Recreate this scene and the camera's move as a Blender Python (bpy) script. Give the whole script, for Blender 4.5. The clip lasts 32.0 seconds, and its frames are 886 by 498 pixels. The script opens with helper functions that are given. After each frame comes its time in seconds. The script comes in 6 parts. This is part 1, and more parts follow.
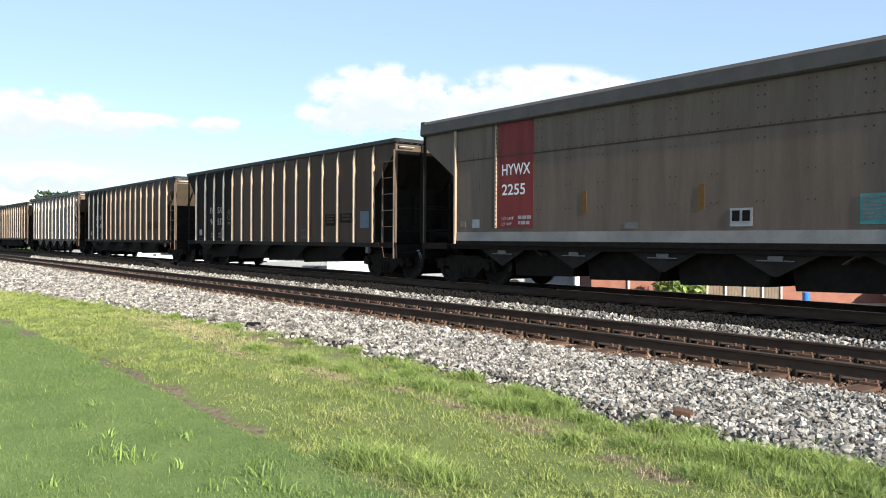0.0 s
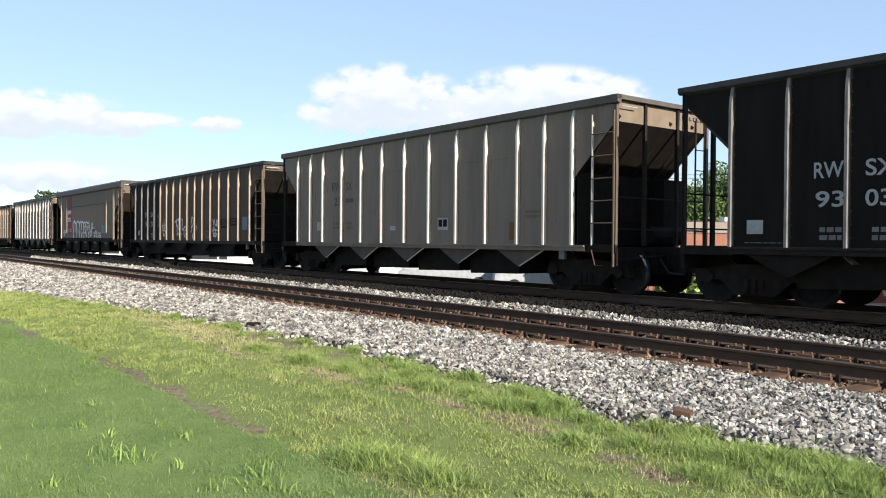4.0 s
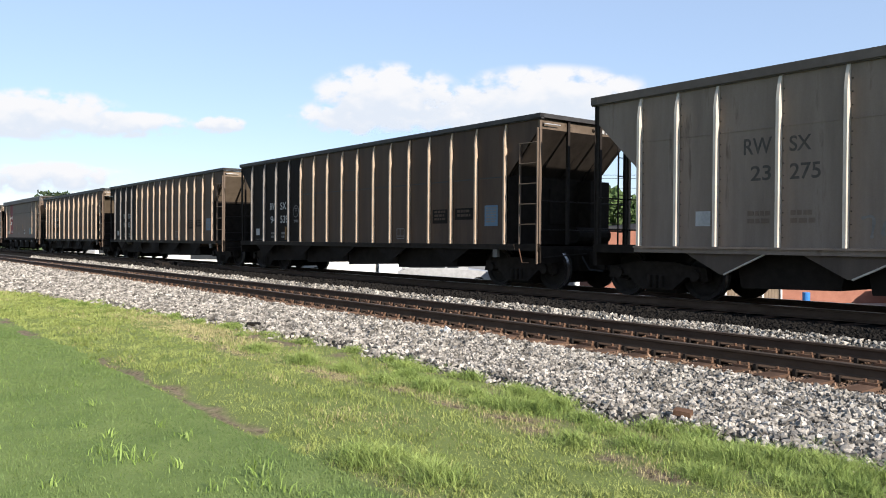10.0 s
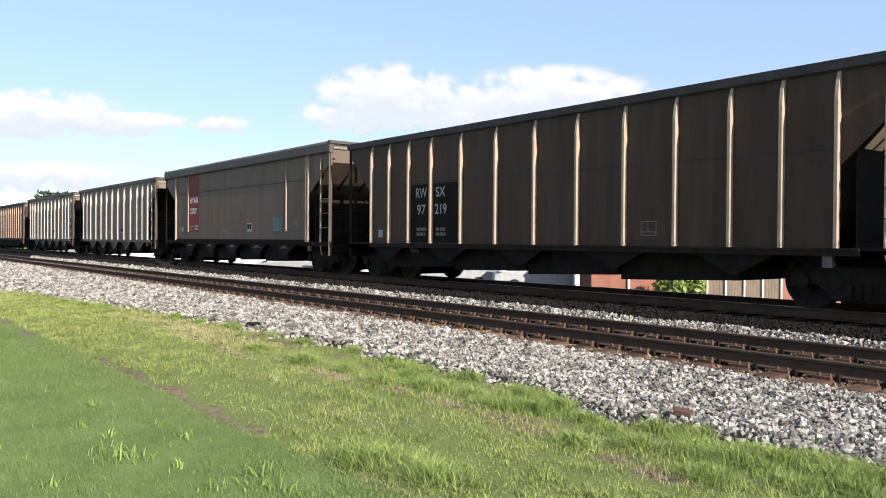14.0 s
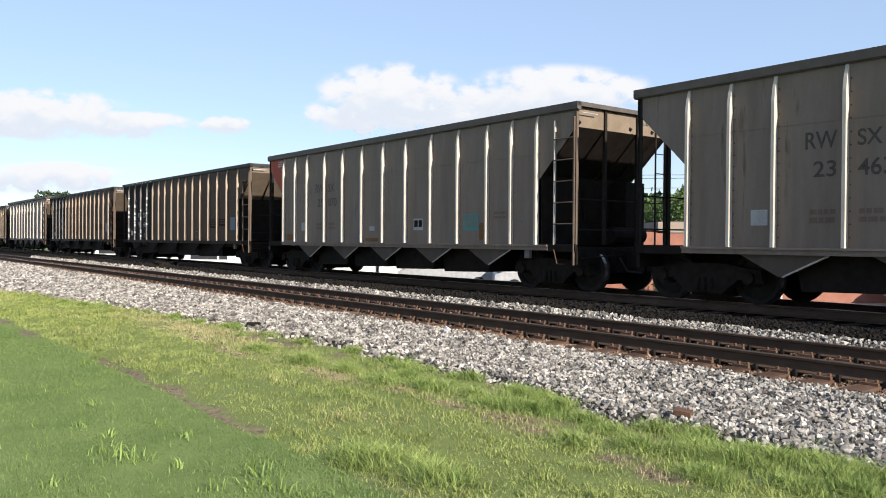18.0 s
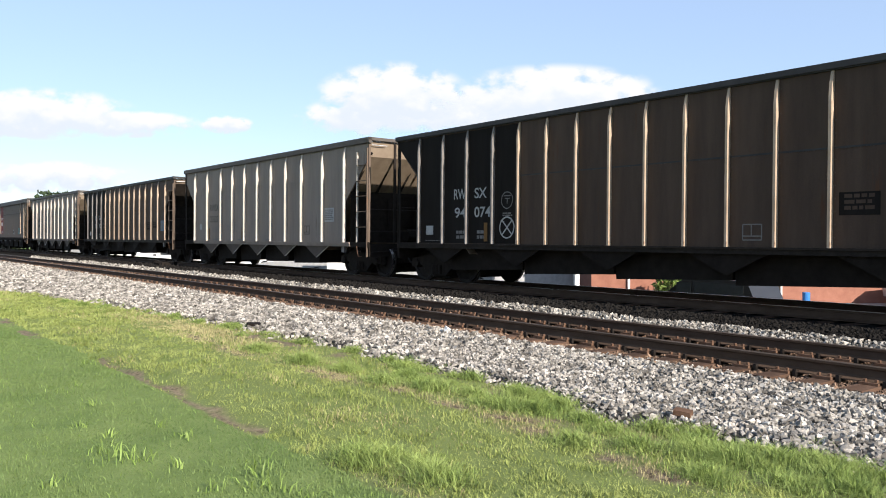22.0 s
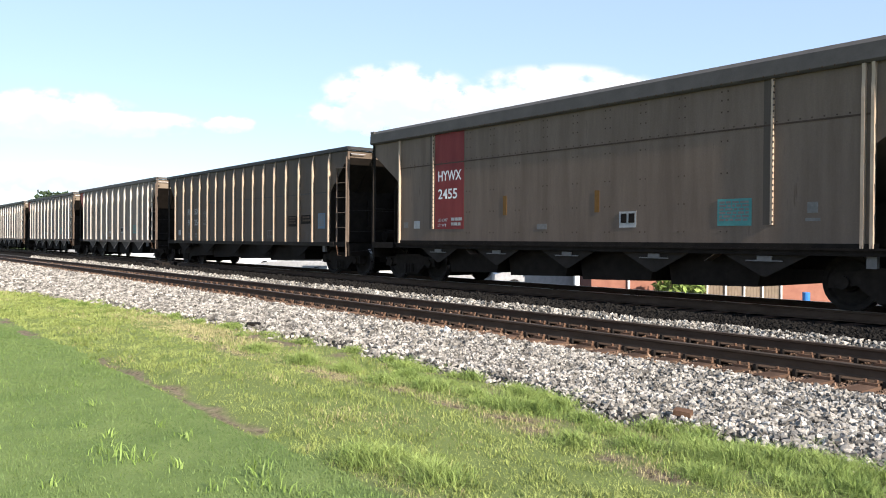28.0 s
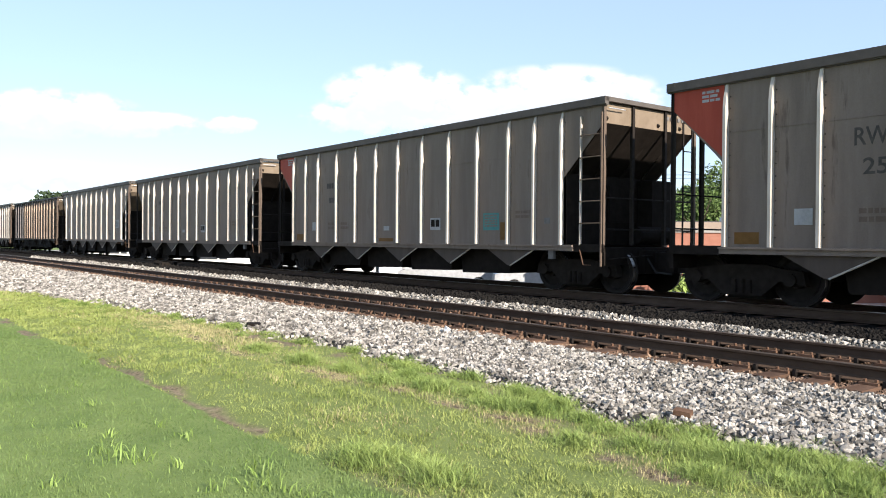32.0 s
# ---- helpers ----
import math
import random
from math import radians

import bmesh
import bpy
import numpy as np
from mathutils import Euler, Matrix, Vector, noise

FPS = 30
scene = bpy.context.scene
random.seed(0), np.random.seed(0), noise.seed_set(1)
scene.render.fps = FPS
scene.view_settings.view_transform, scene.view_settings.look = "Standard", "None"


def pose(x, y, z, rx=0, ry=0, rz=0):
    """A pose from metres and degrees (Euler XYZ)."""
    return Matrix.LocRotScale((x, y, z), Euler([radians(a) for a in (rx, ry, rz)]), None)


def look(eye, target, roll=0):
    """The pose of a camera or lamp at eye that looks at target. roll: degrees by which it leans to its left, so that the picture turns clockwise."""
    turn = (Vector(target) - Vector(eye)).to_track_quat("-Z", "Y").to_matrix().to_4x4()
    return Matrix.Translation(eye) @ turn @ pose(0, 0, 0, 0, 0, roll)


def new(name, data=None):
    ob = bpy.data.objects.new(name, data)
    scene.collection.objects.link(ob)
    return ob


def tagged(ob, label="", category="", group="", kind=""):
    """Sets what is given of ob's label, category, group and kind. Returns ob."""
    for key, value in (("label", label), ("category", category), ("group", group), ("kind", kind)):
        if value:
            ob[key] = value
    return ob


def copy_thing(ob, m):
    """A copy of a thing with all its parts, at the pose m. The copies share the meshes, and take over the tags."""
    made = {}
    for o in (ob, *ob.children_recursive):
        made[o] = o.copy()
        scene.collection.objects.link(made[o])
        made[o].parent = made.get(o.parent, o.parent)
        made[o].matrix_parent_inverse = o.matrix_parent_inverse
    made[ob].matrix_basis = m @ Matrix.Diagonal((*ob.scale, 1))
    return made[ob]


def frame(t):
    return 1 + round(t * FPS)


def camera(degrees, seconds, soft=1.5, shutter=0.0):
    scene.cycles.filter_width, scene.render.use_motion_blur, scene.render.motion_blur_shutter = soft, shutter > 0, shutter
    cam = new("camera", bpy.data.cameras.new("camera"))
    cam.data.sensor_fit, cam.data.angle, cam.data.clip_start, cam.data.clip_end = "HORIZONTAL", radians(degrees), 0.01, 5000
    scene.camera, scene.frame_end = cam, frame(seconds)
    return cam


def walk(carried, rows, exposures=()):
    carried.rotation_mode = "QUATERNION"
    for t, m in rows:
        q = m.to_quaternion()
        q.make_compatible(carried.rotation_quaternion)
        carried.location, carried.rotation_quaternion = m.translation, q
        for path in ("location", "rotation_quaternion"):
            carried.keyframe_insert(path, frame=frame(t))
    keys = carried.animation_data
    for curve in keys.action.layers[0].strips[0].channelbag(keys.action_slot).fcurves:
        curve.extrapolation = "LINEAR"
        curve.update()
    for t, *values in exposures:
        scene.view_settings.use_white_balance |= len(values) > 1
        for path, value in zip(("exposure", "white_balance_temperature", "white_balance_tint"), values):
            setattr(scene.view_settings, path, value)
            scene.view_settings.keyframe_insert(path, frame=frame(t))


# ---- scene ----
CAM_ROLL, EXPO, CLOUD_GLOW = 0.414, 0.88, 0.55
# seconds, stops, kelvin and tint of the automatic exposure
EXPOSURE = ((0, 0.1, 6500, 10), (1, -0.03, 6500, 10), (2, 0.05, 6500, 10), (3, 0, 6500, 10), (6, 0.05, 6580, 13.5), (7, 0.17, 6580, 13.5), (8, 0.1, 6580, 13.5), (9, -0.03, 6580, 13.5), (10, -0.07, 6580, 13.5), (11, 0.17, 6580, 13.5), (12, 0.05, 6580, 13.5), (13, 0.05, 6580, 13.5), (14, 0, 6580, 13.5), (17, -0.05, 6580, 13.5), (18, -0.08, 6580, 13.5), (19, 0.2, 6580, 13.5), (20, 0, 6580, 13.5), (21, 0, 6580, 13.5), (22, 0.02, 6580, 13.5), (23, -0.1, 6580, 13.5), (24, 0.18, 6580, 13.5), (25, 0.18, 6580, 13.5), (28, 0.19, 6580, 13.5), (29, 0.02, 6580, 13.5), (30, -0.01, 6580, 13.5), (31, 0.0, 6580, 13.5), (32, 0.22, 6580, 13.5))
cam = camera(58.5855, 32.0, soft=1.0)
EYE_Z = 1.075
walk(cam, [(0.0, pose(0, 0, EYE_Z) @ Matrix.Rotation(radians(52.132), 4, "Z") @ Matrix.Rotation(radians(90 - 0.619), 4, "X") @ Matrix.Rotation(radians(CAM_ROLL), 4, "Z")),
           (32.0, pose(0, 0, EYE_Z) @ Matrix.Rotation(radians(52.132), 4, "Z") @ Matrix.Rotation(radians(90 - 0.619), 4, "X") @ Matrix.Rotation(radians(CAM_ROLL), 4, "Z"))],
     exposures=[(t, EXPO + e, k, g) for t, e, k, g in EXPOSURE])

# ---- light ----
SUN_WAY = Vector((2.0, -0.092, 1.0)).normalized()
world = bpy.data.worlds.new("world")
scene.world = world
world.use_nodes = True
wn = world.node_tree
sky = wn.nodes.new("ShaderNodeTexSky")
sky.sky_type = "NISHITA"
sky.sun_disc = False
sky.sun_elevation = math.asin(SUN_WAY.z)
sky.sun_rotation = math.atan2(SUN_WAY.x, SUN_WAY.y)
sky.air_density, sky.dust_density, sky.ozone_density = 1.0, 0.3, 2.2
wn.nodes["Background"].inputs["Strength"].default_value = 0.127
haze = wn.nodes.new("ShaderNodeMix")
haze.data_type = "RGBA"
haze.inputs["Factor"].default_value = 0.62
haze.inputs["B"].default_value = (2.05, 2.75, 3.9, 1)
wn.links.new(sky.outputs[0], haze.inputs["A"])
wn.links.new(haze.outputs["Result"], wn.nodes["Background"].inputs["Color"])
sun_data = bpy.data.lights.new("sun", "SUN")
sun_data.energy, sun_data.angle, sun_data.color = 5.0, radians(0.55), (1.0, 0.93, 0.82)
sun = new("sun", sun_data)
sun.matrix_basis = look((0, 0, 0), -SUN_WAY)
sun.location = (30, 5, 40)


# ---- materials ----
def nodes_of(name):
    m = bpy.data.materials.new(name)
    m.use_nodes = True
    return m, m.node_tree.nodes, m.node_tree.links, m.node_tree.nodes["Principled BSDF"]


def surface(name, c1, c2, rough=0.7, scale=3.0, fine=60.0, stretch=(1, 1, 1), bump=0.15, metal=0.0, c3=None, c3_at=0.62, c3_scale=1.2, island=False, each=0.0, gloss=0.15):
    """Two tones at two scales, an optional third tone in patches, fine relief."""
    m, n, l, b = nodes_of(name)
    tc = n.new("ShaderNodeTexCoord")
    mp = n.new("ShaderNodeMapping")
    mp.inputs["Scale"].default_value = stretch
    l.new(tc.outputs["Object"], mp.inputs["Vector"])
    big = n.new("ShaderNodeTexNoise")
    big.inputs["Scale"].default_value, big.inputs["Detail"].default_value, big.inputs["Roughness"].default_value = scale, 6, 0.62
    l.new(mp.outputs[0], big.inputs["Vector"])
    small = n.new("ShaderNodeTexNoise")
    small.inputs["Scale"].default_value, small.inputs["Detail"].default_value = fine, 3
    l.new(tc.outputs["Object"], small.inputs["Vector"])
    ramp = n.new("ShaderNodeMapRange")
    ramp.inputs[1].default_value, ramp.inputs[2].default_value = 0.32, 0.68
    l.new(big.outputs["Fac"], ramp.inputs[0])
    mix = n.new("ShaderNodeMix")
    mix.data_type = "RGBA"
    mix.inputs["A"].default_value, mix.inputs["B"].default_value = (*c1, 1), (*c2, 1)
    l.new(ramp.outputs[0], mix.inputs["Factor"])
    col = mix.outputs["Result"]
    if c3:
        pn = n.new("ShaderNodeTexNoise")
        pn.inputs["Scale"].default_value, pn.inputs["Detail"].default_value, pn.inputs["Roughness"].default_value = c3_scale, 8, 0.7
        l.new(mp.outputs[0], pn.inputs["Vector"])
        pr = n.new("ShaderNodeMapRange")
        pr.inputs[1].default_value, pr.inputs[2].default_value = c3_at, c3_at + 0.08
        l.new(pn.outputs["Fac"], pr.inputs[0])
        m3 = n.new("ShaderNodeMix")
        m3.data_type = "RGBA"
        m3.inputs["B"].default_value = (*c3, 1)
        l.new(pr.outputs[0], m3.inputs["Factor"])
        l.new(col, m3.inputs["A"])
        col = m3.outputs["Result"]
    # grain, and a tone of its own for each piece
    gr = n.new("ShaderNodeMapRange")
    gr.inputs[3].default_value, gr.inputs[4].default_value = 0.82, 1.18
    l.new(small.outputs["Fac"], gr.inputs[0])
    fac = gr.outputs[0]
    if island or each:
        src = n.new("ShaderNodeNewGeometry").outputs["Random Per Island"] if island else n.new("ShaderNodeObjectInfo").outputs["Random"]
        amp = each or 0.35
        pr2 = n.new("ShaderNodeMapRange")
        pr2.inputs[3].default_value, pr2.inputs[4].default_value = 1 - amp, 1 + amp
        l.new(src, pr2.inputs[0])
        mu = n.new("ShaderNodeMath")
        mu.operation = "MULTIPLY"
        l.new(fac, mu.inputs[0])
        l.new(pr2.outputs[0], mu.inputs[1])
        fac = mu.outputs[0]
    vm = n.new("ShaderNodeVectorMath")
    vm.operation = "SCALE"
    l.new(col, vm.inputs[0])
    l.new(fac, vm.inputs["Scale"])
    l.new(vm.outputs[0], b.inputs["Base Color"])
    rr = n.new("ShaderNodeMapRange")
    rr.inputs[3].default_value, rr.inputs[4].default_value = max(0.05, rough - 0.1), min(1, rough + 0.12)
    l.new(big.outputs["Fac"], rr.inputs[0])
    l.new(rr.outputs[0], b.inputs["Roughness"])
    b.inputs["Metallic"].default_value = metal
    b.inputs["Specular IOR Level"].default_value = gloss
    if bump:
        bp = n.new("ShaderNodeBump")
        bp.inputs["Strength"].default_value, bp.inputs["Distance"].default_value = bump, 0.01
        l.new(small.outputs["Fac"], bp.inputs["Height"])
        l.new(bp.outputs[0], b.inputs["Normal"])
    return m


STREAK = (3.0, 3.0, 0.35)
M = {}
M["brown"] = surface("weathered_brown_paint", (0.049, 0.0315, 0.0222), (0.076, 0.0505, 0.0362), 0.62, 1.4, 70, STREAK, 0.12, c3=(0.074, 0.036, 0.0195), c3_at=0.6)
M["black"] = surface("black_repaint", (0.01063, 0.009, 0.008), (0.01875, 0.016, 0.01437), 0.6, 1.6, 70, STREAK, 0.1, gloss=0.03)
M["umber"] = surface("dark_umber_paint", (0.06569, 0.05036, 0.04051), (0.09307, 0.07336, 0.05912), 0.62, 1.4, 70, STREAK, 0.12)
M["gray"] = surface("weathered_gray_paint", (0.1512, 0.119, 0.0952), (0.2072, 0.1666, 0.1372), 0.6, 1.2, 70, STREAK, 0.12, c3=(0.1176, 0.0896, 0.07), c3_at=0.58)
M["gray_pale"] = surface("dusty_pale_gray_paint", (0.185, 0.15, 0.125), (0.25, 0.208, 0.176), 0.6, 1.2, 70, STREAK, 0.12, c3=(0.15, 0.118, 0.095), c3_at=0.6)
M["rib_worn"] = surface("black_painted_rib_worn_pale", (0.13, 0.12, 0.112), (0.23, 0.215, 0.2), 0.6, 7, 90, (1, 1, 0.5), 0.15)
M["taupe"] = surface("dusty_taupe_paint", (0.1148, 0.084, 0.063), (0.161, 0.1204, 0.0924), 0.62, 1.2, 70, STREAK, 0.12, c3=(0.091, 0.063, 0.0462), c3_at=0.62)
# ribs paler than the sides: sunlight on their faces put into the paint
M["rib_tan"] = surface("sunlit_tan_rib_paint", (0.33, 0.245, 0.175), (0.43, 0.34, 0.255), 0.6, 5, 90, (1, 1, 0.4), 0.15, c3=(0.155, 0.09, 0.052), c3_at=0.59, c3_scale=4)
M["rib_gray"] = surface("sunlit_gray_rib_paint", (0.42, 0.375, 0.32), (0.52, 0.475, 0.415), 0.55, 5, 90, (1, 1, 0.4), 0.12, c3=(0.22, 0.155, 0.11), c3_at=0.63, c3_scale=4)
M["chord_dark"] = surface("dark_gray_chord_paint", (0.03, 0.029, 0.03), (0.05, 0.048, 0.048), 0.55, 4, 80, (1, 1, 1), 0.15)
M["chord_gray"] = surface("gray_chord_paint", (0.072, 0.062, 0.054), (0.1, 0.088, 0.078), 0.55, 4, 80, (1, 1, 1), 0.15)
M["ash"] = surface("ash_gray_chord_paint", (0.062, 0.057, 0.053), (0.085, 0.079, 0.074), 0.6, 3, 80, (1, 1, 1), 0.15)
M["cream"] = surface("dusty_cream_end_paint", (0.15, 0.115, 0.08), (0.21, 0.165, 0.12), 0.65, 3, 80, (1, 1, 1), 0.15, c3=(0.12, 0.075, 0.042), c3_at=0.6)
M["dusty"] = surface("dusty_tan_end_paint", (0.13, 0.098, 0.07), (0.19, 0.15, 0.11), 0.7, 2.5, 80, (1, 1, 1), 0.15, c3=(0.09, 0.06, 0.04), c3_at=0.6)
M["post"] = surface("worn_post_paint", (0.075, 0.055, 0.042), (0.15, 0.115, 0.088), 0.7, 4, 80, (1, 1, 0.3), 0.15, c3=(0.16, 0.085, 0.048), c3_at=0.56)
M["grimy"] = surface("grimy_brown_end_paint", (0.075, 0.056, 0.04), (0.12, 0.092, 0.068), 0.7, 2.5, 80, (1, 1, 1), 0.15, c3=(0.05, 0.034, 0.022), c3_at=0.55)
# near-black tone of the underframe, bays, bulkheads and end gear
M["under"] = surface("near_black_underframe", (0.01131, 0.009135, 0.007569), (0.02088, 0.01697, 0.01418), 0.75, 5, 60, (1, 1, 1), 0.25, gloss=0.05)
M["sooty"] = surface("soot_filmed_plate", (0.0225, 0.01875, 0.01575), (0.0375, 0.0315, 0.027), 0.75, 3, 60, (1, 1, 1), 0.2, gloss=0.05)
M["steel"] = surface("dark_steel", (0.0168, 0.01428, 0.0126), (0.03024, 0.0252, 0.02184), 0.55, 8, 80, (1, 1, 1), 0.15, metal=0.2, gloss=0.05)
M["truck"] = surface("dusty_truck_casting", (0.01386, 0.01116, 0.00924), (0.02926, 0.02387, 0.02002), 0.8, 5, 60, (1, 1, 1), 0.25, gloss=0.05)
M["rust"] = surface("rusty_steel", (0.08625, 0.0465, 0.0285), (0.1425, 0.08625, 0.05625), 0.8, 9, 120, (1, 1, 1), 0.3)
M["rail"] = surface("rail_web_steel", (0.058, 0.038, 0.026), (0.088, 0.06, 0.043), 0.7, 9, 120, (0.3, 1, 1), 0.2, gloss=0.05)
M["railtop"] = surface("worn_rail_head", (0.32, 0.3, 0.28), (0.42, 0.4, 0.38), 0.28, 9, 120, (0.1, 1, 1), 0.02, metal=0.9)
M["raildull"] = surface("dull_brown_rail_head", (0.085, 0.065, 0.05), (0.13, 0.1, 0.08), 0.5, 9, 120, (0.1, 1, 1), 0.05, metal=0.5)
M["tie"] = surface("creosoted_wood", (0.063, 0.0371, 0.0245), (0.1155, 0.07, 0.0476), 0.85, 6, 90, (1, 0.2, 1), 0.4, each=0.35)
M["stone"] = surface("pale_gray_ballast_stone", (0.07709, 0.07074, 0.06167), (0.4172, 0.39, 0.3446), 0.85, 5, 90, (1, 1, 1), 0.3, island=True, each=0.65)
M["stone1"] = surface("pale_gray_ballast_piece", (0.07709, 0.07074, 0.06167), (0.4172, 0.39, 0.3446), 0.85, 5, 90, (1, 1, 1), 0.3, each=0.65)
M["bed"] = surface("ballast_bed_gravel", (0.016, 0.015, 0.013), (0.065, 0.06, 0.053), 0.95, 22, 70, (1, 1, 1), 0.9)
M["dusted"] = surface("black_ballast_stone", (0.0096, 0.00896, 0.00848), (0.024, 0.0224, 0.0208), 0.95, 18, 70, (1, 1, 1), 0.6, gloss=0.0)
M["dirt"] = surface("bare_dirt", (0.22, 0.155, 0.105), (0.33, 0.25, 0.185), 0.95, 4, 70, (1, 1, 1), 0.5)
M["rustystone"] = surface("rust_stained_ballast_stone", (0.1, 0.063, 0.043), (0.215, 0.145, 0.1), 0.9, 5, 90, (1, 1, 1), 0.3, island=True, each=0.5)
M["blade_mown"] = surface("mown_grass_blades", (0.0856, 0.136, 0.04), (0.128, 0.1808, 0.06), 0.6, 0.6, 8, (1, 1, 1), 0.0, island=True, each=0.1)
M["blade_rough"] = surface("rough_grass_blades", (0.1604, 0.2005, 0.05157), (0.2816, 0.3199, 0.1003), 0.6, 1.4, 8, (1, 1, 1), 0.0, island=True, each=0.24, c3=(0.1241, 0.1719, 0.04297), c3_at=0.55, c3_scale=1.7)
M["blade_dry"] = surface("dry_grass_blades", (0.25, 0.225, 0.11), (0.37, 0.33, 0.175), 0.7, 0.7, 8, (1, 1, 1), 0.0, island=True, each=0.35)
M["blade_clump"] = surface("clump_grass_blades", (0.1347, 0.1985, 0.04961), (0.2622, 0.3289, 0.09923), 0.6, 2.2, 8, (1, 1, 1), 0.0, island=True, each=0.35)
M["blade_tuft"] = surface("broad_grass_blades", (0.13, 0.205, 0.045), (0.21, 0.29, 0.08), 0.5, 3, 8, (1, 1, 1), 0.0, island=True, each=0.25)
M["soil"] = surface("grass_soil", (0.102, 0.15, 0.0432), (0.156, 0.204, 0.066), 0.95, 1.6, 40, (1, 1, 1), 0.6)
sn, sl = M["soil"].node_tree.nodes, M["soil"].node_tree.links
worn = sn.new("ShaderNodeAttribute")
worn.attribute_name = "bare"
patch = sn.new("ShaderNodeMix")
patch.data_type = "RGBA"
litter = sn.new("ShaderNodeTexNoise")
litter.inputs["Scale"].default_value, litter.inputs["Detail"].default_value, litter.inputs["Roughness"].default_value = 16.0, 6, 0.7
sl.new(sn["Texture Coordinate"].outputs["Object"], litter.inputs["Vector"])
strew = sn.new("ShaderNodeMapRange")
strew.inputs[1].default_value, strew.inputs[2].default_value = 0.35, 0.65
sl.new(litter.outputs["Fac"], strew.inputs[0])
dirt_tone = sn.new("ShaderNodeMix")
dirt_tone.data_type = "RGBA"
dirt_tone.inputs["A"].default_value, dirt_tone.inputs["B"].default_value = (0.065, 0.047, 0.03, 1), (0.25, 0.195, 0.13, 1)
sl.new(strew.outputs[0], dirt_tone.inputs["Factor"])
sl.new(dirt_tone.outputs["Result"], patch.inputs["B"])
soil_in = sn["Principled BSDF"].inputs["Base Color"]
sl.new(soil_in.links[0].from_socket, patch.inputs["A"])
sl.new(worn.outputs["Fac"], patch.inputs["Factor"])
# thatch between the long blades of the rough grass
unmown = sn.new("ShaderNodeAttribute")
unmown.attribute_name = "unmown"
thatch = sn.new("ShaderNodeMix")
thatch.data_type = "RGBA"
thatch.inputs["B"].default_value = (0.132, 0.164, 0.052, 1)
sl.new(unmown.outputs["Fac"], thatch.inputs["Factor"])
sl.new(soil_in.links[0].from_socket, thatch.inputs["A"])
sl.new(thatch.outputs["Result"], patch.inputs["A"])
sl.new(patch.outputs["Result"], soil_in)
M["white"] = surface("white_paint", (0.72, 0.72, 0.70), (0.8, 0.8, 0.78), 0.45, 3, 60, (1, 1, 1), 0.03, gloss=0.5)
M["stencil"] = surface("white_stencil_paint", (0.2812, 0.2812, 0.2719), (0.375, 0.375, 0.3656), 0.6, 9, 60, (1, 1, 1), 0.05)
M["spray"] = surface("white_spray_paint", (0.525, 0.525, 0.5375), (0.7, 0.7, 0.7125), 0.6, 6, 60, (1, 1, 1), 0.05)
M["stencil_dim"] = surface("faded_stencil_paint", (0.1219, 0.1172, 0.1125), (0.1781, 0.1688, 0.1594), 0.6, 9, 60, (1, 1, 1), 0.05)
M["ink"] = surface("black_stencil_paint", (0.05, 0.043, 0.037), (0.085, 0.073, 0.063), 0.6, 9, 60, (1, 1, 1), 0.05)
M["red"] = surface("faded_red_panel_paint", (0.1562, 0.025, 0.025), (0.2125, 0.04125, 0.0375), 0.6, 1.5, 70, STREAK, 0.1)
M["redtri"] = surface("orange_red_corner_paint", (0.3, 0.0475, 0.0275), (0.375, 0.075, 0.045), 0.55, 2, 70, STREAK, 0.1)
M["teal"] = surface("teal_notice_panel", (0.05, 0.1875, 0.1812), (0.075, 0.2375, 0.225), 0.5, 4, 70, (1, 1, 1), 0.05)
M["blue"] = surface("pale_blue_notice_panel", (0.07654, 0.1305, 0.189), (0.108, 0.1665, 0.225), 0.5, 4, 70, (1, 1, 1), 0.05)
M["orange"] = surface("orange_patch_paint", (0.1302, 0.062, 0.0155), (0.1674, 0.0868, 0.0248), 0.6, 6, 70, (1, 1, 1), 0.1)
M["coal"] = surface("coal", (0.012, 0.012, 0.012), (0.03, 0.03, 0.03), 0.6, 12, 60, (1, 1, 1), 0.6)
M["brick"] = surface("red_brick", (0.25, 0.108, 0.075), (0.33, 0.155, 0.108), 0.85, 2.5, 60, (1, 1, 1), 0.2, each=0.15)
M["concrete"] = surface("pale_concrete", (0.2, 0.19, 0.175), (0.3, 0.285, 0.26), 0.9, 1.2, 50, (1, 1, 1), 0.25)
M["asphalt"] = surface("asphalt", (0.05, 0.05, 0.05), (0.085, 0.083, 0.08), 0.9, 1.0, 60, (1, 1, 1), 0.35)
M["bark"] = surface("bark", (0.07, 0.05, 0.035), (0.13, 0.10, 0.075), 0.9, 6, 60, (1, 1, 0.3), 0.5)
M["leaf"] = surface("tree_leaves", (0.054, 0.0936, 0.0264), (0.114, 0.168, 0.054), 0.6, 0.6, 8, (1, 1, 1), 0.0, island=True, each=0.45)
M["wood_far"] = surface("far_woods", (0.05, 0.085, 0.03), (0.105, 0.15, 0.06), 0.8, 0.15, 1.2, (1, 1, 1), 0.0, island=True, each=0.4)
M["glass"] = surface("dark_window_glass", (0.03, 0.035, 0.04), (0.05, 0.055, 0.06), 0.08, 1, 10, (1, 1, 1), 0.0, gloss=0.5)
M["rubber"] = surface("rubber", (0.02, 0.02, 0.02), (0.035, 0.035, 0.035), 0.8, 6, 60, (1, 1, 1), 0.1)
M["galv"] = surface("galvanised_steel", (0.38, 0.39, 0.40), (0.5, 0.51, 0.52), 0.45, 6, 60, (1, 1, 1), 0.05, metal=0.5, gloss=0.5)


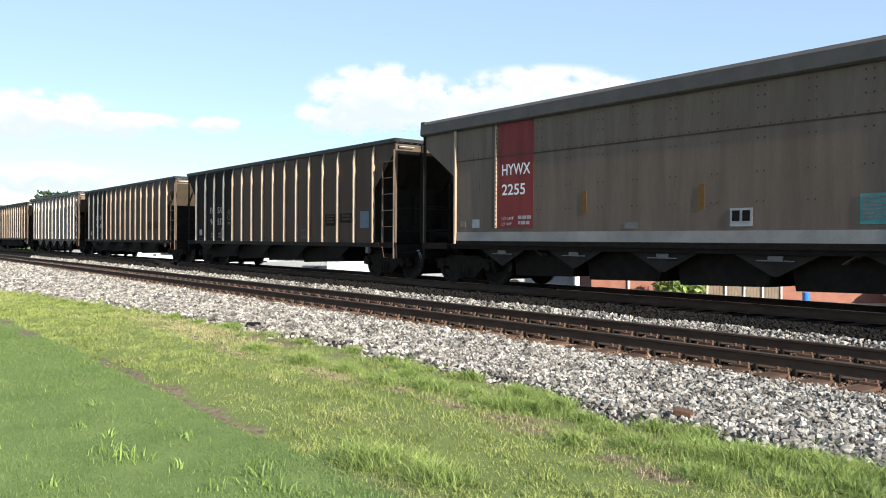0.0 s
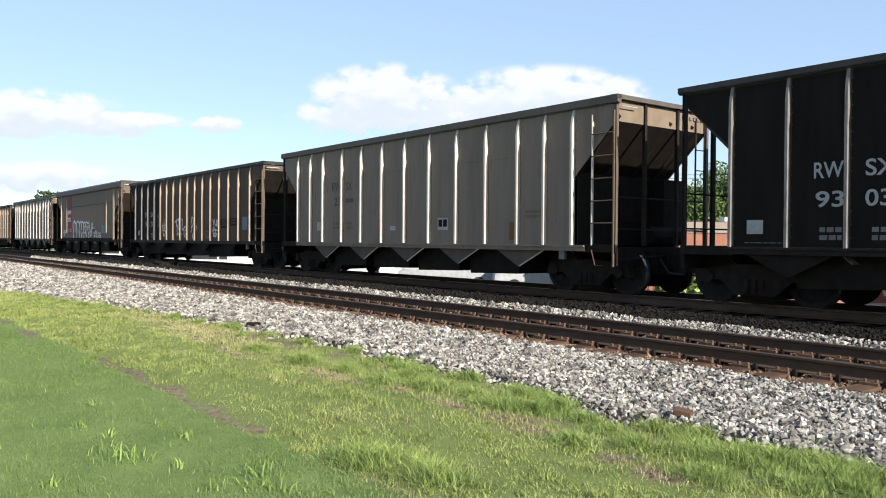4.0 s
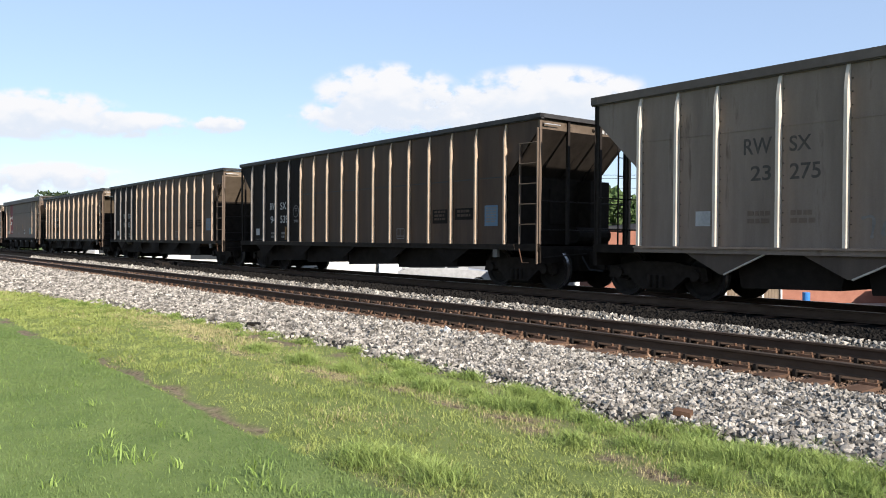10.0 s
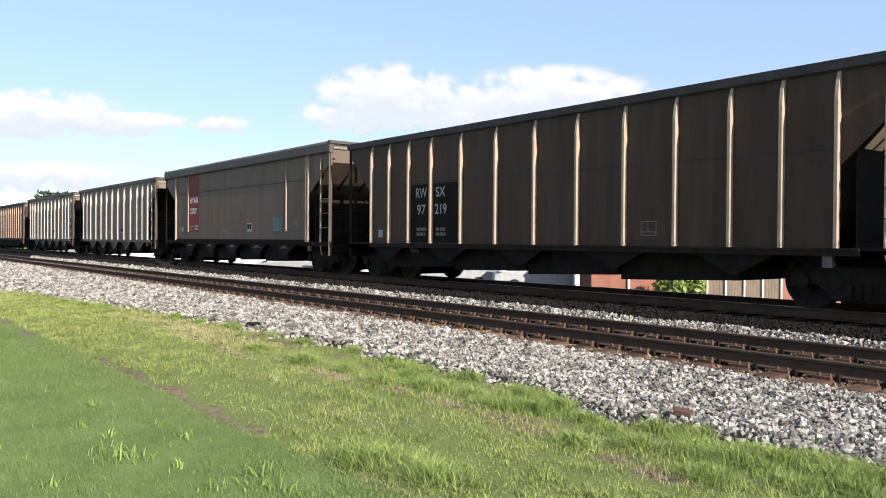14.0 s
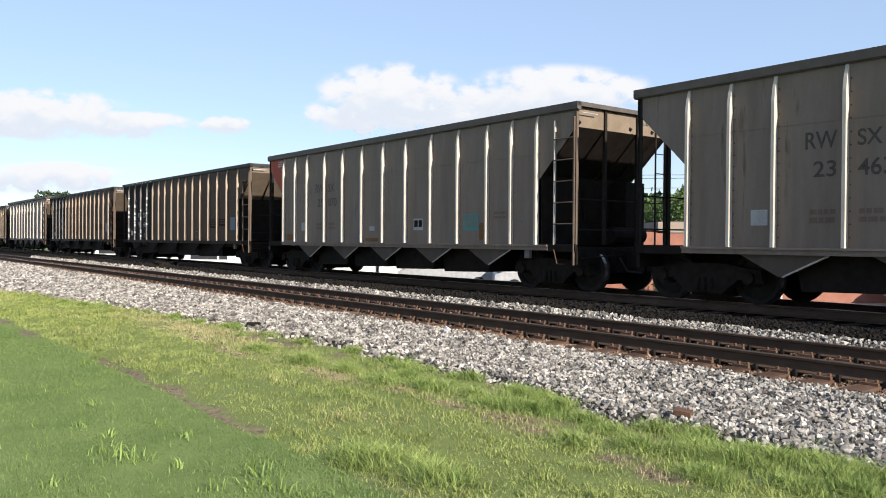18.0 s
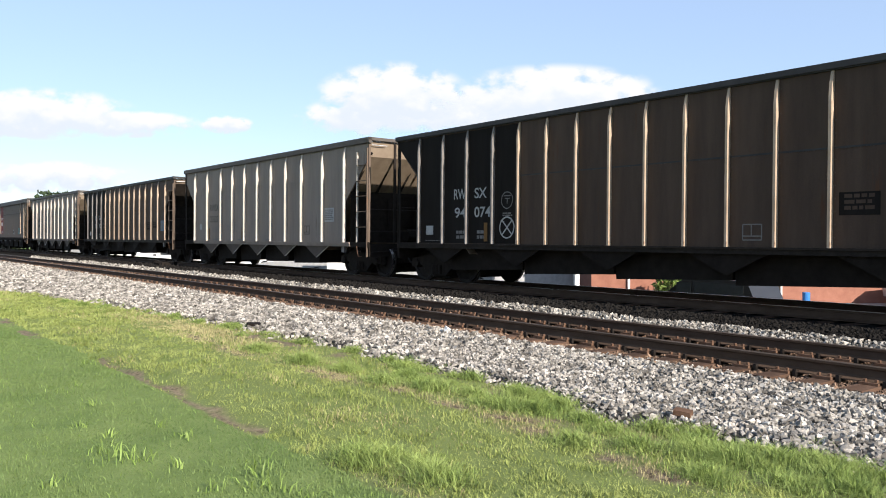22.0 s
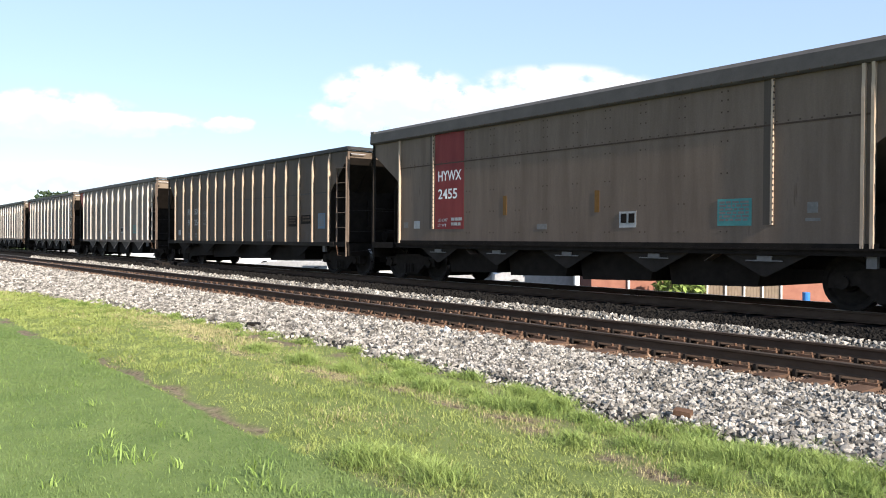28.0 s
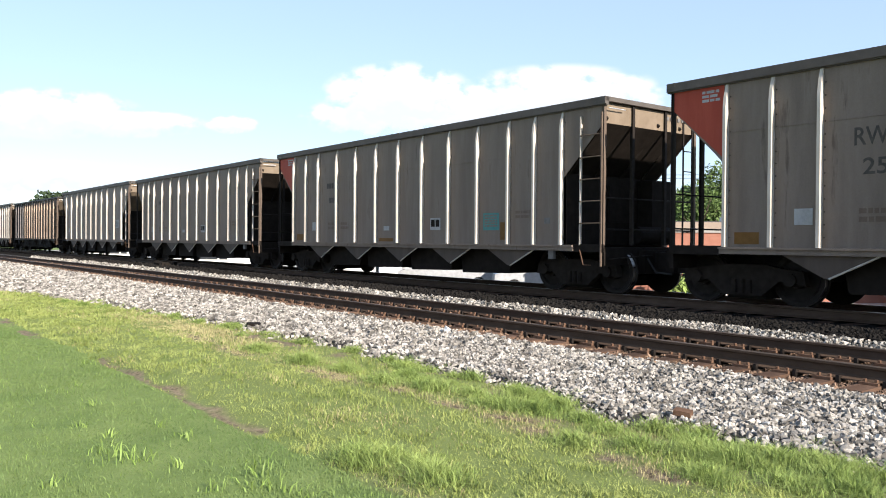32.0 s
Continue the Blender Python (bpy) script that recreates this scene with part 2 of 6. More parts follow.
# ---- mesh tools ----
def bx(bm, x0, x1, y0, y1, z0, z1):
    v = [bm.verts.new(c) for c in ((x0, y0, z0), (x1, y0, z0), (x1, y1, z0), (x0, y1, z0), (x0, y0, z1), (x1, y0, z1), (x1, y1, z1), (x0, y1, z1))]
    for f in ((0, 3, 2, 1), (4, 5, 6, 7), (0, 1, 5, 4), (1, 2, 6, 5), (2, 3, 7, 6), (3, 0, 4, 7)):
        bm.faces.new([v[i] for i in f])


def slab(bm, pts, y0, y1):
    """A plate: the outline pts in x and z, from y0 to y1."""
    a = [bm.verts.new((x, y0, z)) for x, z in pts]
    b = [bm.verts.new((x, y1, z)) for x, z in pts]
    bm.faces.new(a)
    bm.faces.new(b[::-1])
    k = len(pts)
    for i in range(k):
        bm.faces.new((a[(i + 1) % k], a[i], b[i], b[(i + 1) % k]))


def bar(bm, p, q, r, sides=6, r2=None):
    p, q = Vector(p), Vector(q)
    w = (q - p).normalized()
    u = w.orthogonal().normalized()
    v = w.cross(u)
    r2 = r if r2 is None else r2
    a, b = [], []
    for i in range(sides):
        an = 2 * math.pi * i / sides
        d = u * math.cos(an) + v * math.sin(an)
        a.append(bm.verts.new(p + d * r))
        b.append(bm.verts.new(q + d * r2))
    for i in range(sides):
        j = (i + 1) % sides
        bm.faces.new((a[i], a[j], b[j], b[i]))
    bm.faces.new(a[::-1])
    bm.faces.new(b)


def lathe(bm, prof, sides=20, axis="y"):
    """Turns the outline prof of (radius, along) about an axis."""
    rings = []
    for r, a in prof:
        ring = []
        for i in range(sides):
            an = 2 * math.pi * i / sides
            c, s = r * math.cos(an), r * math.sin(an)
            ring.append(bm.verts.new((c, a, s) if axis == "y" else (c, s, a)))
        rings.append(ring)
    for ra, rb in zip(rings, rings[1:]):
        for i in range(sides):
            j = (i + 1) % sides
            bm.faces.new((ra[i], ra[j], rb[j], rb[i]))
    bm.faces.new(rings[0][::-1])
    bm.faces.new(rings[-1])


def mesh_of(name, bm):
    bmesh.ops.recalc_face_normals(bm, faces=bm.faces)
    me = bpy.data.meshes.new(name)
    bm.to_mesh(me)
    bm.free()
    return me


def part(name, bm, material, parent=None, label="", at=None):
    me = bm if isinstance(bm, bpy.types.Mesh) else mesh_of(name, bm)
    if material and not me.materials:
        me.materials.append(material)
    ob = new(name, me)
    ob.parent = parent
    if at is not None:
        ob.matrix_basis = at if isinstance(at, Matrix) else Matrix.Translation(at)
    if label:
        tagged(ob, label)
    return ob


def boxes(*args):
    bm = bmesh.new()
    for a in args:
        bx(bm, *a)
    return bm


def bars(*args):
    bm = bmesh.new()
    for a in args:
        bar(bm, *a)
    return bm


def thing(name, label, category, at=(0, 0, 0), group="", kind=""):
    ob = new(name)
    ob.matrix_basis = at if isinstance(at, Matrix) else Matrix.Translation(at)
    return tagged(ob, label, category, group, kind)


def cloud_of(name, verts, faces, material, smooth=False):
    me = bpy.data.meshes.new(name)
    me.from_pydata(verts, [], faces)
    me.materials.append(material)
    if smooth:
        me.polygons.foreach_set("use_smooth", [True] * len(me.polygons))
    return me


TEXTS = {}


def letters(text, width, height, material, parent, x, z, y=-1.508, label="", name="lettering"):
    """Stencilled characters that fill width by height, lower left corner at x, z."""
    key = (text, width, height, material.name)
    if key not in TEXTS:
        cu = bpy.data.curves.new("lettering", "FONT")
        cu.body, cu.extrude, cu.offset = text, 0.0, 0.014
        tmp = new("lettering", cu)
        me = bpy.data.meshes.new_from_object(tmp.evaluated_get(bpy.context.evaluated_depsgraph_get()))
        bpy.data.objects.remove(tmp)
        co = np.array([v.co[:] for v in me.vertices])
        lo, hi = co.min(0), co.max(0)
        for v, c in zip(me.vertices, co):
            v.co = ((c[0] - lo[0]) / (hi[0] - lo[0]) * width, 0, (c[1] - lo[1]) / (hi[1] - lo[1]) * height)
        me.materials.clear()
        TEXTS[key] = me
    return part(name, TEXTS[key], material, parent, label, at=(x, y, z))


def ribbon(strokes, w, wob=0.0, cuts=2):
    """Painted strokes of width w along polylines of (x, z), laid 2 mm proud."""
    bm = bmesh.new()
    rnd = random.Random(len(strokes))
    for st in strokes:
        pts = [Vector((a, b)) for a, b in st]
        # rounded by two rounds of corner cutting
        for _ in range(cuts):
            q = [pts[0]]
            for a, b in zip(pts, pts[1:]):
                q += [a.lerp(b, 0.25), a.lerp(b, 0.75)]
            pts = q + [pts[-1]]
        row = []
        rise = 0.0
        for i, c in enumerate(pts):
            rise -= 0.0002
            d = (pts[min(i + 1, len(pts) - 1)] - pts[max(i - 1, 0)])
            d = d.normalized() if d.length else Vector((1, 0))
            nn = Vector((-d.y, d.x)) * w * 0.5 * (1 + rnd.uniform(-wob, wob))
            row.append((bm.verts.new((c.x + nn.x, rise, c.y + nn.y)), bm.verts.new((c.x - nn.x, rise, c.y - nn.y))))
        for (a, b), (c, d) in zip(row, row[1:]):
            if (a.co - c.co).length > 1e-5 and (b.co - d.co).length > 1e-5:
                bm.faces.new((a, b, d, c))
    return bm


# ---- ground ----
TRACK_NEAR, TRACK_FAR = 9.59, 13.644
TOP_NEAR, TOP_FAR = -0.238, 0.0
GRASS_Z = -0.60


def edge_y(x):
    """Where the ballast shoulder meets the grass."""
    e = float(np.interp(-x, (-60, 2.5, 5.3, 6.4, 8.5, 11.2, 15, 20.7, 28.6, 45, 90), (6.1, 6.12, 6.15, 6.32, 6.55, 6.5, 6.3, 5.6, 4.3, 1.5, -4.0)))
    return e + 0.22 * noise.noise((x * 0.9, 3.1, 0)) + 0.10 * noise.noise((x * 3.1, 7.7, 0))


def grid_mesh(name, xs, ys, zf, material):
    verts = [(x, y, zf(x, y)) for x in xs for y in ys]
    k = len(ys)
    faces = [(i * k + j, (i + 1) * k + j, (i + 1) * k + j + 1, i * k + j + 1) for i in range(len(xs) - 1) for j in range(k - 1)]
    return cloud_of(name, verts, faces, material, True)


def ground_z(x, y):
    base = float(np.interp(y, (-3000, 5.0, 7.0, 9.0, 17.0, 19.5, 24.2, 24.6, 3000), (GRASS_Z, GRASS_Z, -0.68, -1.0, -1.3, -1.56, -1.56, -1.25, -1.25)))
    if -40 < x < 6 and -6 < y < 9:
        base += 0.035 * noise.noise((x * 0.5, y * 0.5, 0)) + 0.012 * noise.noise((x * 2.5, y * 2.5, 4))
        base -= 0.05 * math.exp(-((y - 3.0 - 0.1 * noise.noise((x, 0, 0))) / 0.16) ** 2) * (1.3 if -12.2 < x < -6.3 else 0.25)
    return base


BARE_SPOTS = ((-11.3, 4.8, 0.7, 0.16), (-8.7, 4.95, 0.8, 0.2), (-7.4, 5.13, 0.5, 0.2), (-5.36, 5.06, 0.45, 0.22), (-4.12, 5.37, 0.35, 0.2), (-17.6, 2.74, 0.9, 0.16), (-15.3, 2.75, 0.6, 0.14), (-4.68, 5.73, 0.4, 0.16), (-13.0, 4.9, 0.8, 0.14), (-9.8, 5.4, 0.5, 0.14), (-8.32, 4.81, 0.5, 0.16), (-7.29, 5.0, 0.45, 0.15), (-6.35, 5.0, 0.5, 0.14), (-5.87, 5.15, 0.35, 0.14), (-5.14, 4.97, 0.4, 0.2), (-4.38, 5.55, 0.4, 0.2), (-3.89, 4.83, 0.3, 0.16), (-3.5, 4.7, 0.35, 0.16), (-4.5, 6.15, 0.4, 0.14), (-6.5, 6.0, 0.4, 0.12))


def bare(x, y):
    """How bare the soil is, 0 to 1: the rut, and worn patches near the ballast."""
    b = 0.0
    wob = 0.10 * noise.noise((x * 1.3, 0, 0)) + 0.05 * noise.noise((x * 4.1, 0, 3))
    if -12.0 < x < -6.5:
        b = min(1.0, (1.15 + 0.9 * noise.noise((x * 1.7, y * 3.0, 14))) * math.exp(-((y - 3.02 - wob) / (0.062 + 0.04 * noise.noise((x * 2.2, 0, 8)))) ** 2))
    elif -5.3 < x < -3.9:
        b = 0.4 * math.exp(-((y - 3.02 - wob) / 0.09) ** 2)
    for sx, sy, rx, ry in BARE_SPOTS:
        if abs(x - sx) > 2 * rx or abs(y - sy) > 2 * ry:
            continue
        q = ((x - sx) / rx) ** 2 + ((y - sy) / ry) ** 2
        if q < 4:
            b = max(b, min(1.0, 1.5 * math.exp(-q * 1.3) * (0.75 + 1.5 * noise.noise((x * 3.3, y * 5.0, 6)))))
    if -14 < x < -1.5 and 4.3 < y < 6.9:
        t = noise.noise((x * 1.5, y * 2.3, 31.0)) + 0.5 * noise.noise((x * 4.3, y * 5.1, 33.0))
        near_edge = math.exp(-((edge_y(x) - y - 0.45) / 0.5) ** 2)
        b = max(b, min(1.0, max(0.0, t - 0.06) * 3.6) * near_edge)
    return max(0.0, b)


xs = sorted([-3500, -1600, -700, -300, -150, -90, -60] + list(np.arange(-40, -18, 0.25)) + list(np.arange(-18, 0.01, 0.09)) + list(np.arange(0.25, 6.1, 0.5)) + [20, 60, 150, 300, 700, 1600, 3500])
ys = sorted([-3500, -1500, -500, -150, -40, -15, -8, -4, -2] + list(np.arange(-1, 7.1, 0.08)) + [7.5, 8, 8.5, 9, 12, 15, 17, 18, 19.5, 24.2, 24.6, 40, 80, 200, 600, 1500, 3500])
ground_mesh = grid_mesh("ground", xs, ys, ground_z, M["soil"])
worn_at = ground_mesh.attributes.new("bare", "FLOAT", "POINT")
worn_at.data.foreach_set("value", [bare(x, y) if -30 < x < 0 and -1 < y < 7 else 0.0 for x in xs for y in ys])
long_at = ground_mesh.attributes.new("unmown", "FLOAT", "POINT")
long_at.data.foreach_set("value", [max(0.0, min(1.0, (y - 2.95 + 0.03 * max(0.0, -x - 12)) * 4.0)) * max(0.0, min(1.0, (x + 34.0) / 8.0)) * max(0.0, min(1.0, (-x - 1.0) / 1.5)) if -34 < x < 0 and -1 < y < 7 else 0.0 for x in xs for y in ys])
tagged(part("ground", ground_mesh, None), "sunlit green and yellowing grass verge beside the railway", "ground", kind="structure")

# the ballast bed under both tracks


def bed_section(x):
    e = edge_y(x)
    return [(e - 0.35, GRASS_Z - 0.12), (e, GRASS_Z + 0.02), (e + (8.1 - e) * 0.5, -0.53), (8.15, -0.455), (8.4, -0.475), (9.6, -0.475), (10.85, -0.475), (11.05, -0.44), (11.35, -0.30), (11.8, -0.215), (12.4, -0.2),
            (13.6, -0.2), (15.4, -0.2), (16.0, -0.35), (17.6, -1.15), (18.2, -1.3)]


bxs = list(np.arange(-60, 8, 0.3))
bxs = [-3000, -800, -300, -150, -90] + bxs + [20, 60, 200, 800, 3000]
bv, bf = [], []
for x in bxs:
    for y, z in bed_section(x):
        bv.append((x, y, z + 0.012 * noise.noise((x * 4, y * 4, 0))))
kk = 16
for i in range(len(bxs) - 1):
    for j in range(kk - 1):
        bf.append((i * kk + j, (i + 1) * kk + j, (i + 1) * kk + j + 1, i * kk + j + 1))
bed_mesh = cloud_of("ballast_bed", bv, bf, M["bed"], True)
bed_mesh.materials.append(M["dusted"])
# black from the far track's near shoulder onwards
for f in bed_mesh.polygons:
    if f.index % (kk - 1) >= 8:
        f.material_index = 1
ballast_bed = tagged(part("ballast_bed", bed_mesh, None), "bed of pale crushed stone, black under the train", "ballast", kind="structure")


# ---- tracks ----
def rail_mesh(x0, x1, head):
    prof = [(-0.075, 0), (0.075, 0), (0.075, 0.012), (0.02, 0.03), (0.009, 0.05), (0.009, 0.125), (0.035, 0.138), (0.036, 0.165), (0.028, 0.172), (-0.028, 0.172), (-0.036, 0.165), (-0.035, 0.138), (-0.009, 0.125), (-0.009, 0.05), (-0.02, 0.03), (-0.075, 0.012)]
    verts, faces = [], []
    stations = np.linspace(x0, x1, 2)
    for x in stations:
        verts += [(x, y, z) for y, z in prof]
    k = len(prof)
    for j in range(k):
        faces.append((j, (j + 1) % k, k + (j + 1) % k, k + j))
    faces += [tuple(range(k))[::-1], tuple(range(k, 2 * k))]
    me = cloud_of("rail", verts, faces, M["rail"])
    me.materials.append(head)
    for f in me.polygons:
        if 7 <= f.index <= 9:
            f.material_index = 1
    return me


def make_track(label, y, top, head, x_near, detailed):
    tr = thing("railway_track", label, "track", (0, y, top), kind="structure")
    me = rail_mesh(-1500, 400, head)
    for s in (-1, 1):
        part("rail", me, None, tr, "worn steel rail with a dark web", at=(0, s * 0.7525, -0.172))
    bm = boxes((-0.115, 0.115, -1.3, 1.3, -0.18, 0))
    tie_me = mesh_of("sleeper", bm)
    tie_me.materials.append(M["tie"])
    bm = boxes((-0.1, 0.1, -0.16, 0.16, 0, 0.018), (-0.1, 0.1, -0.16, -0.085, 0.018, 0.03), (-0.1, 0.1, 0.085, 0.16, 0.018, 0.03))
    for sx, sy in ((-0.06, -0.1), (0.06, -0.1), (-0.06, 0.1), (0.06, 0.1)):
        bx(bm, sx - 0.014, sx + 0.014, sy - 0.018, sy + 0.018, 0.02, 0.062)
    plate_me = mesh_of("tie_plate", bm)
    plate_me.materials.append(M["rust"])
    anchor_me = mesh_of("rail_anchor", boxes((-0.02, 0.02, -0.1, 0.1, -0.03, 0.03), (-0.02, 0.02, -0.115, -0.085, -0.035, 0.045)))
    anchor_me.materials.append(M["steel"])
    far_v, far_f = [], []
    rnd = random.Random(5)
    for i in range(-420, 30):
        x = -8.74 + 0.492 * i
        if x > x_near and x < 8:
            part("sleeper", tie_me, None, tr, at=pose(x, rnd.uniform(-0.03, 0.03), -0.19 + rnd.uniform(-0.008, 0.004), 0, 0, rnd.uniform(-1, 1)))
            if detailed:
                for s in (-1, 1):
                    part("tie_plate", plate_me, None, tr, at=pose(x, s * 0.7525, -0.19, 0, 0, rnd.uniform(-2, 2)))
                    part("rail_anchor", anchor_me, None, tr, at=(x + 0.15, s * 0.7525, -0.178))
        else:
            b0 = len(far_v)
            far_v += [(x + a, b, c) for c in (-0.3, -0.19) for a, b in ((-0.115, -1.3), (0.115, -1.3), (0.115, 1.3), (-0.115, 1.3))]
            far_f += [tuple(b0 + q for q in f) for f in ((4, 5, 6, 7), (0, 1, 5, 4), (1, 2, 6, 5), (2, 3, 7, 6), (3, 0, 4, 7))]
    tagged(part("distant_sleepers", cloud_of("distant_sleepers", far_v, far_f, M["tie"]), None, tr), kind="stuff")
    return tr


make_track("empty railway track with brown rails on wooden sleepers", TRACK_NEAR, TOP_NEAR, M["raildull"], -46, True)
make_track("railway track with polished rail heads carrying the coal train", TRACK_FAR, TOP_FAR, M["railtop"], -40, False)

# ---- ballast stones ----
def stones_mesh(name, pts, sizes, rng):
    """Broken stones: lumps of eight jittered corners each."""
    n = len(pts)
    cube = np.array([(-1, -1, -1), (1, -1, -1), (1, 1, -1), (-1, 1, -1), (-1, -1, 1), (1, -1, 1), (1, 1, 1), (-1, 1, 1)], float)
    v = cube[None] * (1 + rng.uniform(-0.55, 0.25, (n, 8, 3)))
    v *= np.stack([rng.uniform(0.75, 1.35, n), rng.uniform(0.6, 1.1, n), rng.uniform(0.45, 0.8, n)], 1)[:, None]
    q = rng.normal(size=(n, 4))
    q /= np.linalg.norm(q, axis=1)[:, None]
    w, x, y, z = q.T
    R = np.stack([1 - 2 * (y * y + z * z), 2 * (x * y - z * w), 2 * (x * z + y * w), 2 * (x * y + z * w), 1 - 2 * (x * x + z * z), 2 * (y * z - x * w), 2 * (x * z - y * w), 2 * (y * z + x * w), 1 - 2 * (x * x + y * y)], 1).reshape(n, 3, 3)
    v = np.einsum("nij,nkj->nki", R, v) * (sizes * 0.5)[:, None, None] + pts[:, None]
    f = np.array([(0, 3, 2, 1), (4, 5, 6, 7), (0, 1, 5, 4), (1, 2, 6, 5), (2, 3, 7, 6), (3, 0, 4, 7)])
    faces = (f[None] + 8 * np.arange(n)[:, None, None]).reshape(-1, 4)
    me = bpy.data.meshes.new(name)
    me.vertices.add(n * 8)
    me.vertices.foreach_set("co", v.reshape(-1).astype(np.float32))
    me.loops.add(faces.size)
    me.loops.foreach_set("vertex_index", faces.reshape(-1).astype(np.int32))
    me.polygons.add(len(faces))
    me.polygons.foreach_set("loop_start", np.arange(0, faces.size, 4, dtype=np.int32))
    me.update(calc_edges=True)
    me.shade_flat()
    return me


def bed_height(x, y):
    sec = bed_section(x)
    return float(np.interp(y, [a for a, _ in sec], [b for _, b in sec]))


rng = np.random.default_rng(3)
pts, sizes = [], []
for xa, xb, step in ((-9.0, -1.5, 0.042), (-18.0, -9.0, 0.06), (-30.0, -18.0, 0.074), (-62.0, -30.0, 0.105)):
    for x in np.arange(xa, xb, step):
        sec = bed_section(x)
        sy, sz = [a for a, _ in sec], [b for _, b in sec]
        e = sec[1][0]
        for y in list(np.arange(e - 0.3, 8.36, step)) + list(np.arange(10.85, 12.2, step)) + list(np.arange(8.38, 8.8, step * 1.1)) + list(np.arange(8.85, 10.85, step * 2.6)):
            for layer in (0, 1):
                if layer and rng.random() < 0.55:
                    continue
                xx, yy = x + rng.uniform(-0.5, 0.5) * step, y + rng.uniform(-0.5, 0.5) * step
                if yy < e + 0.06 and rng.random() < 0.5:
                    continue
                if 8.36 < yy < 10.84 and abs((xx + 8.74 + 0.246) % 0.492 - 0.246) < 0.125 and rng.random() < 0.9:
                    continue
                s = step * rng.uniform(0.65, 1.35) * (0.8 if 8.38 < yy < 10.84 else 1.0)
                pts.append((xx, yy, np.interp(yy, sy, sz) + s * (0.1 + 0.3 * layer) + rng.uniform(-0.008, 0.008)))
                sizes.append(s)
pts, sizes = np.array(pts), np.array(sizes)
near = np.where((pts[:, 0] > -4.3) & (pts[:, 1] < 8.2) & (sizes > 0.056))[0][:280]
mask = np.ones(len(pts), bool)
mask[near] = False
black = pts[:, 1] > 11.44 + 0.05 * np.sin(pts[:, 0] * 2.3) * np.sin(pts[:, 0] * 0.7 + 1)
rusty = (np.abs(np.abs(pts[:, 1] - TRACK_NEAR) - 0.7525) < 0.5 + rng.normal(0, 0.07, len(pts))) & ~black
for sel, mat_name, text in ((black, "dusted", "black crushed stone"), (rusty, "rustystone", "rust-stained crushed stone beside the rails"), (~black & ~rusty, "stone", "loose pale gray crushed stone ballast")):
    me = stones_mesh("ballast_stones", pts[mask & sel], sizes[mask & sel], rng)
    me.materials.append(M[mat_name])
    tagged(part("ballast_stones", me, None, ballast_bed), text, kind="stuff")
lumps = []
for i in range(6):
    me = stones_mesh("stone", np.zeros((1, 3)), np.ones(1), rng)
    me.materials.append(M["stone1"])
    lumps.append(me)
for j, i in enumerate(near):
    part("stone", lumps[j % 6], None, ballast_bed, at=pose(*pts[i], 0, 0, 47 * j) @ Matrix.Scale(float(sizes[i]), 4))

# ---- grass ----
def blades_mesh(name, px, py, pz, h, w, lean, rng):
    n = len(px)
    an = rng.uniform(0, 2 * np.pi, n)
    la = rng.uniform(0, 2 * np.pi, n)
    le = rng.uniform(0.25, 1.0, n) * lean
    dx, dy = np.cos(an) * w, np.sin(an) * w
    lx, ly = np.cos(la) * le * h, np.sin(la) * le * h
    top = h * np.sqrt(np.maximum(0.15, 1 - le * le * 0.55))
    v = np.empty((n, 5, 3))
    v[:, 0] = np.stack([px - dx, py - dy, pz - 0.01], 1)
    v[:, 1] = np.stack([px + dx, py + dy, pz - 0.01], 1)
    v[:, 2] = np.stack([px + dx * 0.8 + lx * 0.3, py + dy * 0.8 + ly * 0.3, pz + top * 0.62], 1)
    v[:, 3] = np.stack([px - dx * 0.8 + lx * 0.3, py - dy * 0.8 + ly * 0.3, pz + top * 0.62], 1)
    v[:, 4] = np.stack([px + lx, py + ly, pz + top], 1)
    base = 5 * np.arange(n)[:, None]
    quads = base + np.array([[0, 1, 2, 3]])
    tris = base + np.array([[3, 2, 4]])
    me = bpy.data.meshes.new(name)
    me.vertices.add(n * 5)
    me.vertices.foreach_set("co", v.reshape(-1).astype(np.float32))
    loops = np.concatenate([quads.reshape(-1), tris.reshape(-1)]).astype(np.int32)
    me.loops.add(len(loops))
    me.loops.foreach_set("vertex_index", loops)
    me.polygons.add(2 * n)
    me.polygons.foreach_set("loop_start", np.concatenate([np.arange(0, 4 * n, 4), 4 * n + np.arange(0, 3 * n, 3)]).astype(np.int32))
    me.update(calc_edges=True)
    return me


